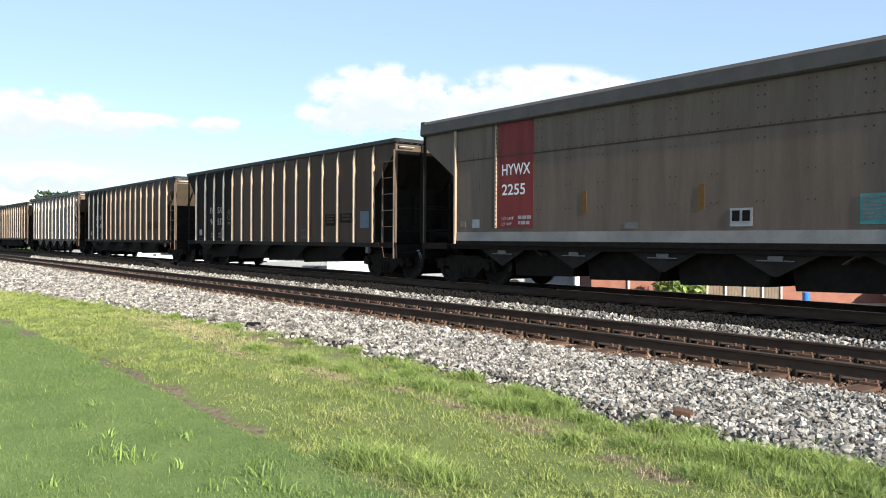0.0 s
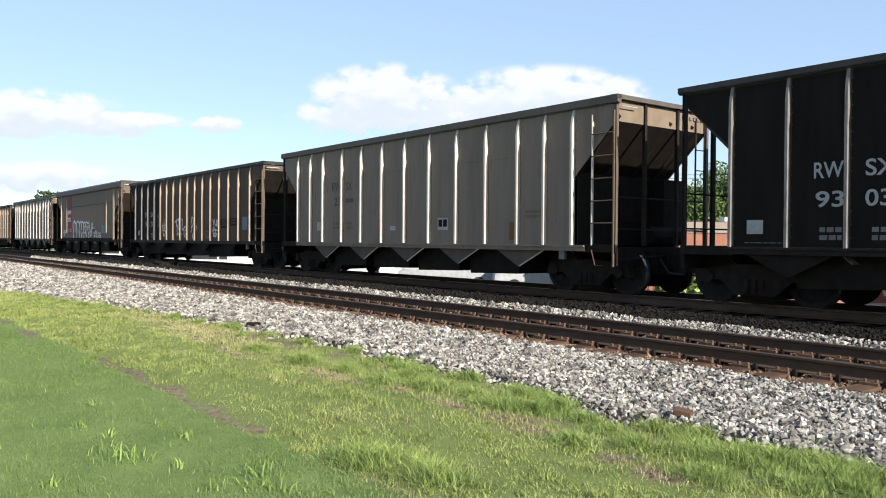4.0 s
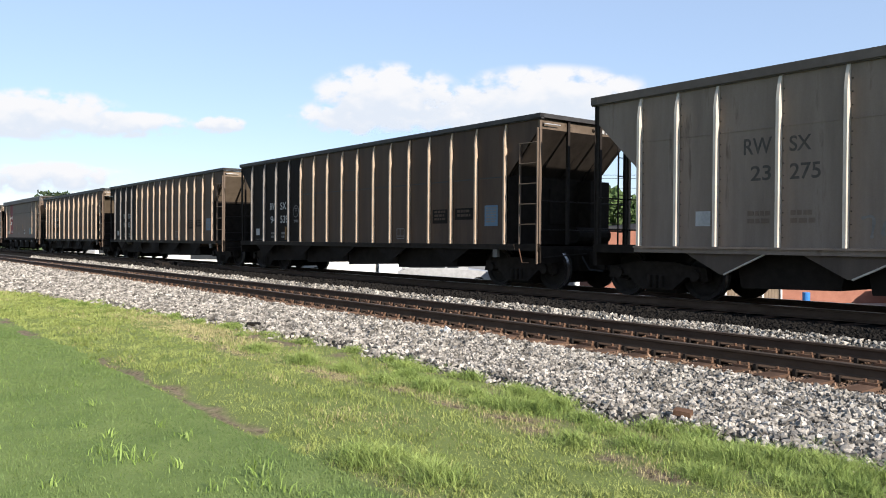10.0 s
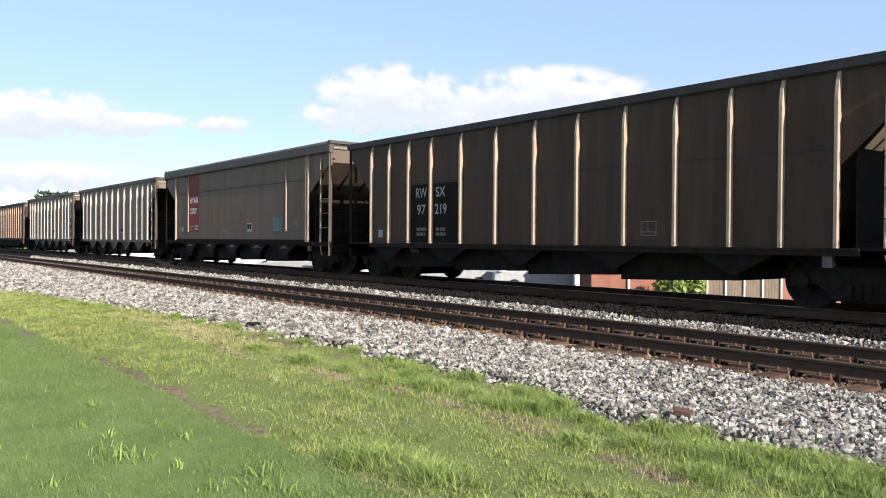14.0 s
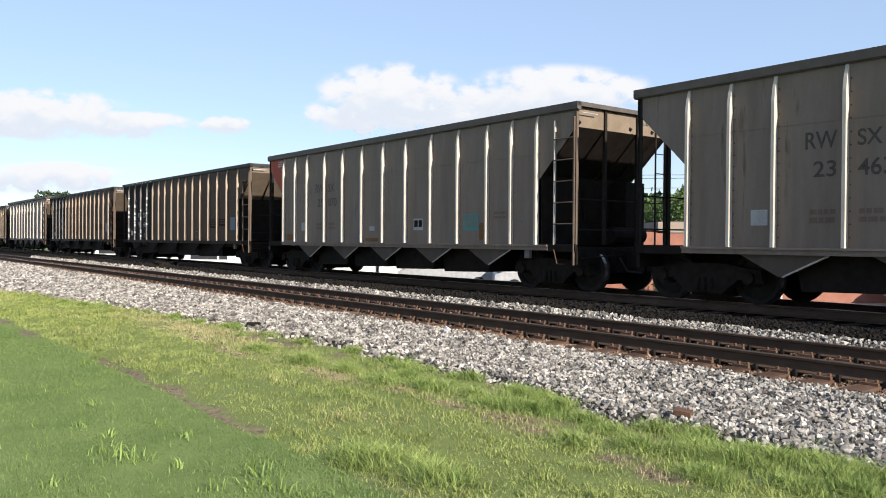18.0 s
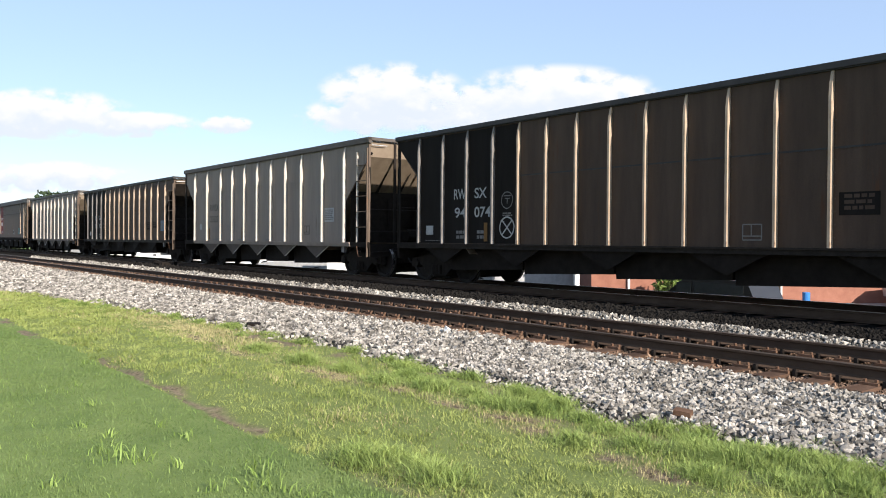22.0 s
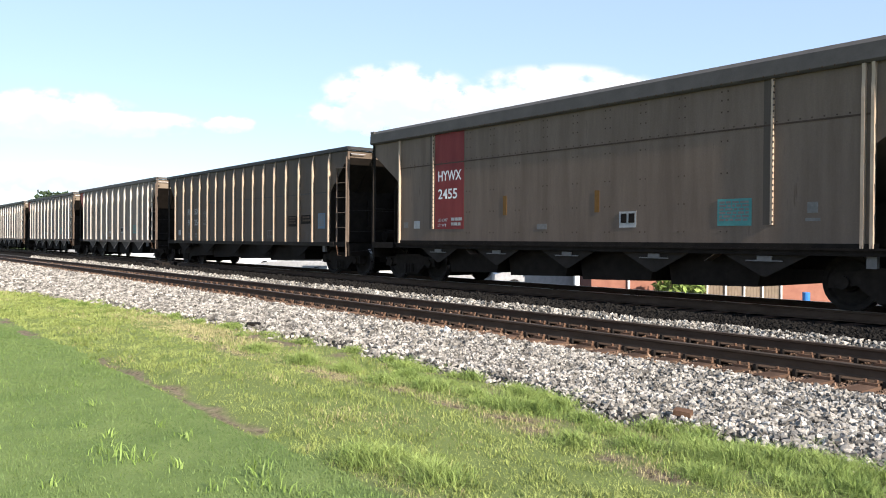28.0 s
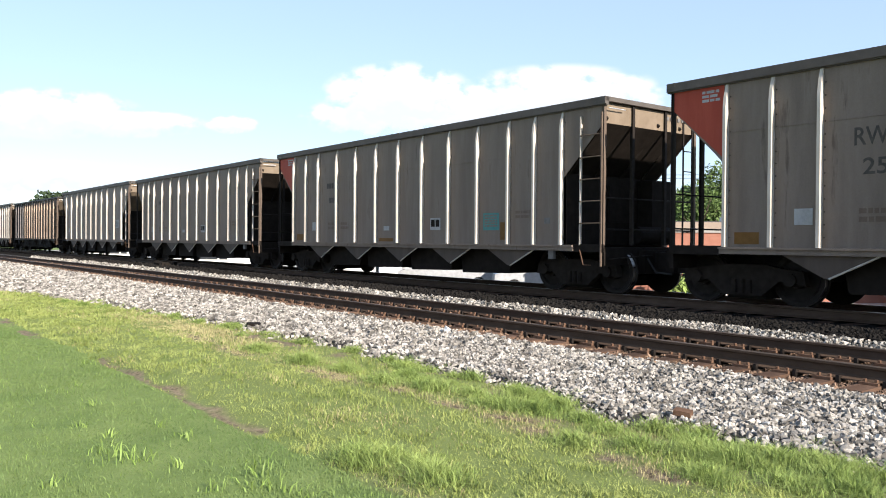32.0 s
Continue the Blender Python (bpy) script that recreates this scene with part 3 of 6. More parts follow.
rng = np.random.default_rng(8)
SOWN = {"mown": [], "rough": [], "dry": []}
tries = 0
while tries < 500000:
    tries += 1
    x = -1.6 - 36.0 * rng.random() ** 2.1
    y = rng.uniform(-0.6, 7.3)
    # thinning out towards the viewer's feet
    deep = -0.7894 * x + 0.6138 * y
    if rng.random() < (4.7 - deep) / 2.0:
        continue
    if y < 0.30 - 0.15 * (x + 5.7) - 0.9:
        continue
    e = edge_y(x)
    if y > e + 0.08 + rng.normal() * 0.16:
        continue
    if rng.random() < bare(x, y) * 1.15:
        continue
    t = noise.noise((x * 0.55, y * 0.8, 1.0)) + 0.6 * noise.noise((x * 1.9, y * 2.1, 5.0))
    lush = 0.5 + 0.5 * max(-1, min(1, t * 1.6))
    far = max(1.0, -x / 8.0)
    w = 0.0032 * far * rng.uniform(0.7, 1.3)
    mown = y < 2.95 + 0.12 * noise.noise((x * 1.5, 2, 0)) - 0.03 * max(0.0, -x - 12)
    straw = math.exp(-(((x + 14.5) / 3.2) ** 2 + ((y - 5.45) / 0.55) ** 2)) + 0.5 * max(0.0, noise.noise((x * 0.7, y * 1.1, 12.0)) - 0.1)
    if mown:
        h = 0.012 + 0.014 * lush + (0.03 * rng.random() if rng.random() < 0.03 else 0)
        SOWN["mown"].append((x, y, h * far ** 0.35, w * 0.85))
    else:
        fringe = max(0.0, 1 - (e - y) / 1.1) * max(0.0, 0.35 + 1.6 * noise.noise((x * 1.1, y * 1.3, 21.0)))
        if rng.random() < (0.5 if e - y < 1.0 and x > -13 else 0.12):
            continue
        tufted = max(0.0, 0.25 + noise.noise((x * 3.4, y * 4.2, 41.0)) + 0.6 * noise.noise((x * 7.9, y * 9.1, 43.0)))
        if rng.random() > 0.8 + 0.8 * tufted:
            continue
        h = (0.018 + 0.04 * lush) * rng.uniform(0.4, 1.2) * (0.55 + 1.7 * tufted) + 0.05 * fringe * rng.uniform(0.4, 1.0)
        SOWN["dry" if rng.random() < straw else "rough"].append((x, y, h * far ** 0.25, w))
for i in range(60000):
    x, y = 8.0 - 24.0 * rng.random(), -7.0 + 13.2 * rng.random()
    if y > 2.8 or rng.random() < max(abs(x + 3.0) / 12.0, abs(y + 0.5) / 7.0) or (x < -1.6 and y >= 0.30 - 0.15 * (x + 5.7) - 0.9):
        if not (x > -1.7 and 2.8 < y < edge_y(x) and rng.random() > (x + 1.7) / 9.0):
            continue
    SOWN["mown" if y < 2.9 else "rough"].append((x, y, rng.uniform(0.015, 0.03) * (1.0 if y < 2.9 else 2.2), 0.0034))
# ragged green clumps along the edge of the ballast, and a few by the mown strip
rg = np.random.default_rng(31)
CLUMPS = [(-7.07, 5.32), (-6.52, 5.52), (-5.9, 5.29), (-5.61, 5.56), (-5.63, 5.95), (-5.05, 5.68), (-4.63, 5.51), (-4.5, 4.9), (-6.18, 5.95), (-4.43, 5.9), (-3.73, 5.46), (-3.35, 5.43), (-3.15, 5.71), (-3.0, 5.95), (-2.72, 5.9), (-2.79, 5.21), (-3.23, 4.88), (-4.11, 5.24), (-4.6, 3.37), (-4.37, 3.34), (-5.1, 3.19), (-4.97, 3.37), (-7.65, 5.1), (-7.87, 5.57), (-8.78, 5.24), (-9.7, 5.16), (-11.08, 5.13), (-3.45, 5.83), (-2.52, 5.9), (-2.68, 5.62)]
CLUMPS = [(x, y, rg.uniform(0.9, 1.25)) for x, y in CLUMPS]
for i in range(90):
    x = -2.4 - 20.0 * rg.random() ** 1.3
    CLUMPS.append((x, edge_y(x) - rg.normal(0.12, 0.3), rg.uniform(0.4, 1.0)))
sown = []
for x, y, s in CLUMPS:
    n = int(900 * s * s) + 100
    far = max(1.0, -x / 8.0)
    r, an = np.abs(rg.normal(0, 0.125 * s, n)), rg.uniform(0, 2 * np.pi, n)
    h = rg.uniform(0.45, 1.1, n) * 0.165 * s * np.maximum(0.25, 1 - (r / (0.34 * s)) ** 2)
    sown.append(np.stack([x + 1.45 * r * np.cos(an), y + r * np.sin(an), h, np.full(n, 0.0026 * far)], 1))
SOWN["clump"] = np.concatenate(sown)
# straw lying on the bare patches
for sx, sy, rx, ry in BARE_SPOTS:
    for i in range(int(420 * rx * ry / 0.1) if sy > 4 else 0):
        SOWN["dry"].append((sx + rg.normal(0, 0.6) * rx, sy + rg.normal(0, 0.7) * ry, rg.uniform(0.012, 0.05), 0.0025 * max(1.0, -sx / 8.0)))
for key, lean, text in (("mown", 1.1, "closely mown dark green grass"), ("rough", 1.7, "sunlit yellow-green rough grass with taller tufts by the ballast"), ("dry", 1.2, "straw-coloured dry grass"), ("clump", 1.9, "ragged green clumps along the edge of the ballast")):
    rows = np.array(SOWN[key])
    pz = np.array([ground_z(x, y) for x, y in rows[:, :2]])
    me = blades_mesh(key + "_grass", rows[:, 0], rows[:, 1], pz, rows[:, 2], rows[:, 3], lean, rng)
    me.materials.append(M["blade_" + key])
    tagged(part(key + "_grass", me, None), text, "grass", kind="stuff")

# broader blades standing in tufts in the mown part
tuft = []
rg = np.random.default_rng(20)
for x, y, s in ((-6.49, 1.70, 0.8), (-6.17, 1.74, 0.9), (-6.05, 1.86, 0.7), (-5.09, 2.36, 0.8), (-5.37, 2.45, 0.7), (-7.5, 1.75, 0.5), (-7.08, 2.33, 0.5), (-6.55, 2.37, 0.5), (-4.62, 2.4, 0.6), (-11.2, 2.75, 0.6), (-4.86, 2.3, 0.6), (-5.04, 2.02, 0.4), (-5.79, 1.21, 0.4), (-8.3, 2.1, 0.4), (-5.7, 2.0, 0.35), (-9.5, 2.2, 0.4), (-7.0, 1.9, 0.3)):
    for i in range(int(20 * s) + 6):
        tuft.append((x + rg.normal(0, 0.13 * s), y + rg.normal(0, 0.09 * s), rg.uniform(0.05, 0.13) * (0.6 + 0.5 * s), rg.uniform(0.003, 0.007)))
for i in range(380):
    tuft.append((-4.2 - 9.0 * rg.random() ** 1.3, rg.uniform(1.0, 3.0), rg.uniform(0.03, 0.07), rg.uniform(0.002, 0.004)))
for i in range(260):
    tuft.append((-2.5 - 12.0 * rg.random() ** 1.3, rg.uniform(3.1, 6.0), rg.uniform(0.05, 0.1), rg.uniform(0.002, 0.0045)))
tuft = np.array(tuft)
me = blades_mesh("weeds", tuft[:, 0], tuft[:, 1], np.array([ground_z(x, y) for x, y in tuft[:, :2]]), tuft[:, 2], tuft[:, 3], 1.15, rg)
me.materials.append(M["blade_tuft"])
tagged(part("weeds", me, None), "broad bright green blades standing in tufts in the mown grass", "weeds", kind="stuff")


# ---- the train ----
KINDS = {
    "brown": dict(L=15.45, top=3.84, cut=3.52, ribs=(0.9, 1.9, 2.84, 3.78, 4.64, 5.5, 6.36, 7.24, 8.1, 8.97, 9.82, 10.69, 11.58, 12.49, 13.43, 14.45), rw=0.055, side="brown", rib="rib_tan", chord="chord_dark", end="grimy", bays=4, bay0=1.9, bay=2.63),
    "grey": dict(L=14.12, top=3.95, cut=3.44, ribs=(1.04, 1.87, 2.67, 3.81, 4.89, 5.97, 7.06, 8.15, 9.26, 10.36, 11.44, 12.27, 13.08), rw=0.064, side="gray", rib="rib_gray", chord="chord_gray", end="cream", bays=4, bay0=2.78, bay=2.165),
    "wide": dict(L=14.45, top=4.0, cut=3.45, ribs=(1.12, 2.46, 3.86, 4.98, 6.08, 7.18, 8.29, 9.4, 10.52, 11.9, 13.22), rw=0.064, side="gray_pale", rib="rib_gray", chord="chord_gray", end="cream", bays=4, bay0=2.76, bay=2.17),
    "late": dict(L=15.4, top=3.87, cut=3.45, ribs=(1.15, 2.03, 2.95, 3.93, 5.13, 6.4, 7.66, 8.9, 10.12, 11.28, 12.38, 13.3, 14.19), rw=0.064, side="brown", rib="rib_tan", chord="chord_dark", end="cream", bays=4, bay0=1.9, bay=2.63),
    "smooth": dict(L=14.8, top=4.115, cut=3.45, ribs=(1.24, 13.44), rw=0.064, side="taupe", rib="rib_tan", chord="ash", end="taupe", bays=4, bay0=2.93, bay=2.2),
}
SILL_TOP, SILL_LOW = 1.0, 0.88


def rib_mesh(h, w, d, taper):
    """An upright stiffener: a folded rib that thins out at its top."""
    bm = bmesh.new()
    prof = ((-w / 2, 0), (-w * 0.42, -d), (w * 0.42, -d), (w / 2, 0))
    rings = []
    for z, s in ((0, 1.0), (h * 0.86, 1.0), (h * 0.93, 0.72), (h, taper)):
        rings.append([bm.verts.new((x, y * s, z)) for x, y in prof])
    for a, b in zip(rings, rings[1:]):
        for i in range(3):
            bm.faces.new((a[i], a[i + 1], b[i + 1], b[i]))
    bm.faces.new(rings[0][::-1])
    bm.faces.new(rings[-1])
    return mesh_of("rib", bm)


def make_truck(parent, x):
    tk = part("truck", boxes((-0.14, 0.14, -0.98, 0.98, 0.32, 0.62), (-0.2, 0.2, -0.35, 0.35, 0.6, 0.8), (-0.36, 0.36, -0.92, 0.92, 0.1, 0.32)), M["under"], parent, "near-black cast steel wheel truck", at=(x, 0, 0))
    bm = bmesh.new()
    slab(bm, ((-1.15, 0.36), (-1.1, 0.6), (-0.72, 0.64), (-0.42, 0.7), (0.42, 0.7), (0.72, 0.64), (1.1, 0.6), (1.15, 0.36), (0.68, 0.42), (0.36, 0.16), (-0.36, 0.16), (-0.68, 0.42)), -0.07, 0.07)
    for sx in (-0.14, 0, 0.14):
        bar(bm, (sx, -0.08, 0.2), (sx, -0.08, 0.44), 0.055, 8)
    for sx in (-0.89, 0.89):
        bar(bm, (sx, -0.13, 0.457), (sx, 0.06, 0.457), 0.11, 12)
    frame_me = mesh_of("side_frame", bm)
    frame_me.materials.append(M["truck"])
    for s in (-1, 1):
        part("side_frame", frame_me, None, tk, at=pose(0, s * 1.0, 0, 0, 0, 0 if s < 0 else 180))
    bm = bmesh.new()
    for s in (-1, 1):
        pr = [(0.06, s * 0.68), (0.46, s * 0.69), (0.485, s * 0.69), (0.485, s * 0.715), (0.457, s * 0.73), (0.455, s * 0.82), (0.38, s * 0.82), (0.34, s * 0.78), (0.16, s * 0.80), (0.14, s * 0.86), (0.06, s * 0.86)]
        lathe(bm, pr, 28)
    bar(bm, (0, -0.95, 0), (0, 0.95, 0), 0.075, 10)
    ws = mesh_of("wheelset", bm)
    ws.materials.append(M["steel"])
    ws.materials.append(M["railtop"])
    for f in ws.polygons:
        if any(112 <= f.index - k * 282 < 140 for k in (0, 1)):
            f.material_index = 1
    for k, s in enumerate((-1, 1)):
        part("wheelset", ws, None, tk, "steel wheels on an axle", at=(s * 0.89, 0, 0.457))


def make_hopper(kind):
    """One coal hopper wagon of the kind, its rear near top corner over x = 0, y = 0 on the track's middle."""
    k = KINDS[kind]
    L, top, cut, ribs = k["L"], k["top"], k["cut"], k["ribs"]
    smooth = kind == "smooth"
    car = thing("hopper_car", "coal hopper car", "freight car", group="cars of the coal train")
    side, rib, chord, end = M[k["side"]], M[k["rib"]], M[k["chord"]], M[k["end"]]
    r0, r1 = ribs[0], ribs[-1]
    zt = top - 0.02
    rear, front = -0.04, L + (0.02 if smooth else 0.05)
    steepness = 0.64 if smooth else 0.94
    low_rear, low_front = cut - steepness * (r0 - rear) - 0.04, cut - steepness * (front - r1) - 0.04
    for s in (-1, 1):
        bm = bmesh.new()
        edge = top - 0.34 if smooth else zt
        pts = ((rear, cut), (rear, edge), (front, edge), (front, cut), (r1, low_front), (r1, SILL_TOP - 0.02), (r0, SILL_TOP - 0.02), (r0, low_rear))
        slab(bm, pts, s * 1.5 - 0.006, s * 1.5 + 0.006)
        part("side_sheet", bm, side, car, "shaded steel side sheet streaked with dirt")
        # weld seam at mid height
        bm = bmesh.new()
        zs = {"brown": 2.52, "late": 2.52, "smooth": 2.98}.get(kind, 2.95)
        bx(bm, ribs[4] if kind == "brown" else r0, r1, s * 1.509 - 0.004, s * 1.509 + 0.004, zs, zs + 0.03)
        part("weld_seam", bm, M["chord_dark"] if kind in ("brown", "late") else M["brown"] if smooth else side, car)
        # top chord
        if smooth:
            bm = bmesh.new()
            prof = ((-1.56, top - 0.37), (-1.6, top - 0.33), (-1.585, top - 0.08), (-1.5, top), (-1.42, top), (-1.44, top - 0.37))
            a = [bm.verts.new((rear - 0.1, -s * y, z)) for y, z in prof]
            b = [bm.verts.new((front + 0.06, -s * y, z)) for y, z in prof]
            for i in range(6):
                bm.faces.new((a[i], a[(i + 1) % 6], b[(i + 1) % 6], b[i]))
            bm.faces.new(a)
            bm.faces.new(b[::-1])
            part("top_chord", bm, chord, car, "sloped top chord with a riveted lower edge")
        else:
            h = 0.10 if kind == "brown" else 0.15
            part("top_chord", boxes((rear - 0.12, front + 0.1, min(s * 1.46, s * 1.575), max(s * 1.46, s * 1.575), top - h, top), (rear - 0.12, front + 0.1, min(s * 1.46, s * 1.545), max(s * 1.46, s * 1.545), top - h - 0.02, top - h)), chord, car, "steel top chord")
        part("side_sill", boxes((r0 - 0.1, r1 + 0.35, min(s * 1.48, s * 1.6), max(s * 1.48, s * 1.6), SILL_TOP - 0.035, SILL_TOP), (r0 - 0.1, r1 + 0.35, min(s * 1.55, s * 1.565), max(s * 1.55, s * 1.565), SILL_LOW, SILL_TOP - 0.035)), M["steel"] if kind in ("brown", "late") else M["under"] if smooth else side, car)
    if smooth:
        for s in (-1, 1):
            part("sill_plate", boxes((r0 - 0.1, r1 + 0.1, min(s * 1.512, s * 1.53), max(s * 1.512, s * 1.53), SILL_TOP, 1.07)), M["under"], car, "near-black strip along the foot of the side")
    h = top - (0.12 if kind == "brown" else 0.17) - SILL_TOP
    if smooth:
        rm = rib_mesh(top - 0.37 - SILL_TOP, 0.06, 0.06, 0.9)
        thin = rib_mesh(2.42, 0.045, 0.04, 0.9)
        thin.materials.append(rib)
    else:
        rm = rib_mesh(h, k["rw"], 0.084 if kind == "brown" else 0.1, 0.12)
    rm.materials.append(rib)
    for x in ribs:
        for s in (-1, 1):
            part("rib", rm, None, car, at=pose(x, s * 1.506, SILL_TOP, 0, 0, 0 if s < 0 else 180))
    if smooth:
        for x in (2.72, 11.86):
            for s in (-1, 1):
                part("rib", thin, None, car, "narrow riveted strip", at=pose(x, s * 1.506, 1.37, 0, 0, 0 if s < 0 else 180))
        for s in (-1, 1):
            for x in (13.3,):
                part("rib", rm, None, car, at=pose(x, s * 1.506, SILL_TOP, 0, 0, 0 if s < 0 else 180))
        # rows of rivets along the chord's edge, the seam and the hidden stiffeners
        bm = bmesh.new()
        for i in range(60):
            x = 1.7 + i * 0.193
            bx(bm, x - 0.013, x + 0.013, -1.604, -1.59, top - 0.345, top - 0.32)
            bx(bm, x - 0.011, x + 0.011, -1.516, -1.505, 3.03, 3.052)
        for j in range(9):
            for z in (1.25, 1.75, 2.25, 2.8, 3.3, 3.5, 3.65):
                for dx in (-0.06, 0.06):
                    bx(bm, 4.1 + j * 0.86 + dx - 0.013, 4.1 + j * 0.86 + dx + 0.013, -1.511, -1.505, z, z + 0.026)
        tagged(part("riveting", bm, M["brown"], car), kind="stuff")
        bm = bmesh.new()
        for x in (2.72, 11.86):
            bx(bm, x - 0.16, x - 0.03, -1.512, -1.505, 1.37, 3.76)
            for i in range(24):
                bx(bm, x + 0.018, x + 0.034, -1.552, -1.53, 1.4 + i * 0.1, 1.43 + i * 0.1)
        tagged(part("riveting", bm, M["umber"], car, "dark riveted splice beside the narrow strip"), kind="stuff")
    else:
        bm = bmesh.new()
        for x in ribs:
            for i in range(13):
                z = 1.15 + i * 0.2
                bx(bm, x + k["rw"] / 2 + 0.02, x + k["rw"] / 2 + 0.038, -1.514, -1.505, z, z + 0.02)
        tagged(part("bolting", bm, M["steel"] if kind != "brown" else M["umber"], car), kind="stuff")
    # ends
    for e, (xe, dr) in enumerate(((rear, 1), (front, -1))):
        bm = bmesh.new()
        back = 0.22 if kind == "late" else 0.0
        run_in = (cut - 0.75) / steepness
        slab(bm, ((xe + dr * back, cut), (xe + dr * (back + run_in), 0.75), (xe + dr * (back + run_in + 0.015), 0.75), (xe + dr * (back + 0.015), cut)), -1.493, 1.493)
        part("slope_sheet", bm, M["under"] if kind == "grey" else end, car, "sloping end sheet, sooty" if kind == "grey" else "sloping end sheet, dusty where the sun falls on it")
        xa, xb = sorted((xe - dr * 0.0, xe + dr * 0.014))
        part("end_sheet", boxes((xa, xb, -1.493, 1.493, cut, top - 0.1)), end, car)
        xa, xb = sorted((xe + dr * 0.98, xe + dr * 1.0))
        part("bulkhead", boxes((xa, xb, -1.49, 1.49, SILL_TOP, cut - 0.94)), M["under"], car, "near-black upright end bulkhead")
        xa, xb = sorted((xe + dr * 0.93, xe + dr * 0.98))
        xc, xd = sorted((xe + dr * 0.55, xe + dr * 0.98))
        part("equipment_box", boxes((xa, xb, -0.2, 0.75, 1.5, 2.3), (xc, xd, 0.78, 1.44, SILL_TOP, cut - 1.0)), M["under"], car, "near-black brake equipment on the end platform")
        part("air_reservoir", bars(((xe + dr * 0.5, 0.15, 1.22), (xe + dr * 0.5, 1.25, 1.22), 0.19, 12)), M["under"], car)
        xa, xb = sorted((xe - dr * 0.1, xe + dr * 0.06))
        part("end_chord", boxes((xa, xb, -1.58, 1.58, top - 0.09, top)), chord, car)
        for y in (-1.5, -0.62, 0.45, 1.5):
            w = 0.035
            bm = boxes((-0.045, 0.045, -0.008, 0.008, 0, top - 0.1 - SILL_TOP), (0.03, 0.045, -w, w, 0, top - 0.1 - SILL_TOP))
            # paint stands for light: front corner posts paler as if lit, rear ones dark
            part("end_post", bm, M["post"] if abs(y) > 1 and e == 1 else M["steel"], car, at=pose(xe, y, SILL_TOP, 0, 0, 0 if dr < 0 else 180))
        for y in (-1.44, -0.62, 0.2, 0.95):
            part("diagonal_brace", bars(((xe - dr * 0.02, y + 0.02, cut + 0.12), (xe + dr * 1.15, y + 0.02, cut - 1.2 * steepness), 0.045, 4)), M["steel"], car)
        part("end_rail", bars(((xe, -1.5, 1.95), (xe, 1.5, 1.95), 0.016), ((xe, -1.5, 1.32), (xe, 1.5, 1.32), 0.016)), M["steel"], car)
        xa, xb = sorted((xe - dr * 0.05, xe + dr * 1.0))
        part("end_platform", boxes((xa, xb, -1.55, 1.55, 0.86, SILL_TOP - 0.04), (xa, xb, -1.55, -1.5, 0.86, 1.02)), M["under"], car)
        if e == 1:
            bm = bmesh.new()
            for i in range(7):
                bx(bm, xe + 0.02, xe + 0.024, 0.5 + i * 0.13, 0.58 + i * 0.13, top - 0.27, top - 0.19)
            tagged(part("small_print", bm, M["stencil"] if kind == "brown" else M["stencil_dim"], car), kind="stuff")
        # side ladder on the right of each side, seen from that side
        s = -1 if e == 1 else 1
        xl = xe + dr * 0.56
        # brown cars: darker stile paint imitates the shade at this end
        part("ladder_stile", boxes((xl - 0.012, xl + 0.012, min(s * 1.51, s * 1.565), max(s * 1.51, s * 1.565), SILL_TOP, 3.24 if kind in ("brown", "late") else 3.62)), M["post"] if kind == "brown" else rib, car, "dusty ladder stile")
        part("ladder_stile", boxes((xe - 0.014, xe + 0.014, min(s * 1.53, s * 1.575), max(s * 1.53, s * 1.575), SILL_TOP - 0.42, top - 0.3)), M["post"], car, "corner post worn to rust")
        for i in range(5):
            part("rung", bars(((xl, s * 1.57, 1.44 + i * 0.445), (xe, s * 1.57, 1.44 + i * 0.445), 0.014)), M["grimy"], car)
        part("stirrup_step", bars(((xl, s * 1.55, 0.9), (xl + dr * -0.1, s * 1.55, 0.6), 0.014), ((xl - dr * 0.1, s * 1.55, 0.6), (xl - dr * 0.3, s * 1.55, 0.6), 0.008)), M["rust"], car)
        for y in (1.1, 1.42):
            part("end_ladder_stile", boxes((xe - dr * 0.02 - 0.01, xe - dr * 0.02 + 0.01, y - 0.02, y + 0.02, SILL_TOP, top - 0.2)), M["steel"], car)
        for i in range(5):
            part("rung", bars(((xe - dr * 0.03, 1.42, 1.3 + i * 0.44), (xe - dr * 0.03, 1.1, 1.3 + i * 0.44), 0.012)), M["steel"], car)
        # grab irons on the top of the end
        part("grab_iron", bars(((xe - dr * 0.09, -1.45, top - 0.22), (xe - dr * 0.09, -0.95, top - 0.22), 0.012)), M["galv"], car)
        xa, xb = sorted((xe, xe - dr * 0.78))
        part("coupler", boxes((xa, xb, -0.13, 0.13, 0.52, 0.86), (xb - 0.2 if dr < 0 else xa, xb if dr < 0 else xa + 0.2, -0.24, 0.24, 0.46, 0.92)), M["under"], car, "cast knuckle coupler")
        xa, xb = sorted((xe - dr * 0.22, xe + dr * 2.2))
        part("draft_gear", boxes((xa, xb, -0.45, 0.45, 0.42, 0.9)), M["under"], car)
        for bxx in (0.42, 1.62):
            part("brake_beam", bars(((xe + dr * bxx, -0.66, 0.26), (xe + dr * bxx, 0.66, 0.26), 0.13, 8)), M["under"], car)
        part("uncoupling_lever", bars(((xe - dr * 0.1, -1.45, 0.72), (xe - dr * 0.3, -0.3, 0.8), 0.014)), M["steel"], car)
        xa, xb = sorted((xe - dr * 0.06, xe + dr * 0.02))
        part("end_sill", boxes((xa, xb, -1.52, 1.52, 0.6, 0.86)), M["under"], car)
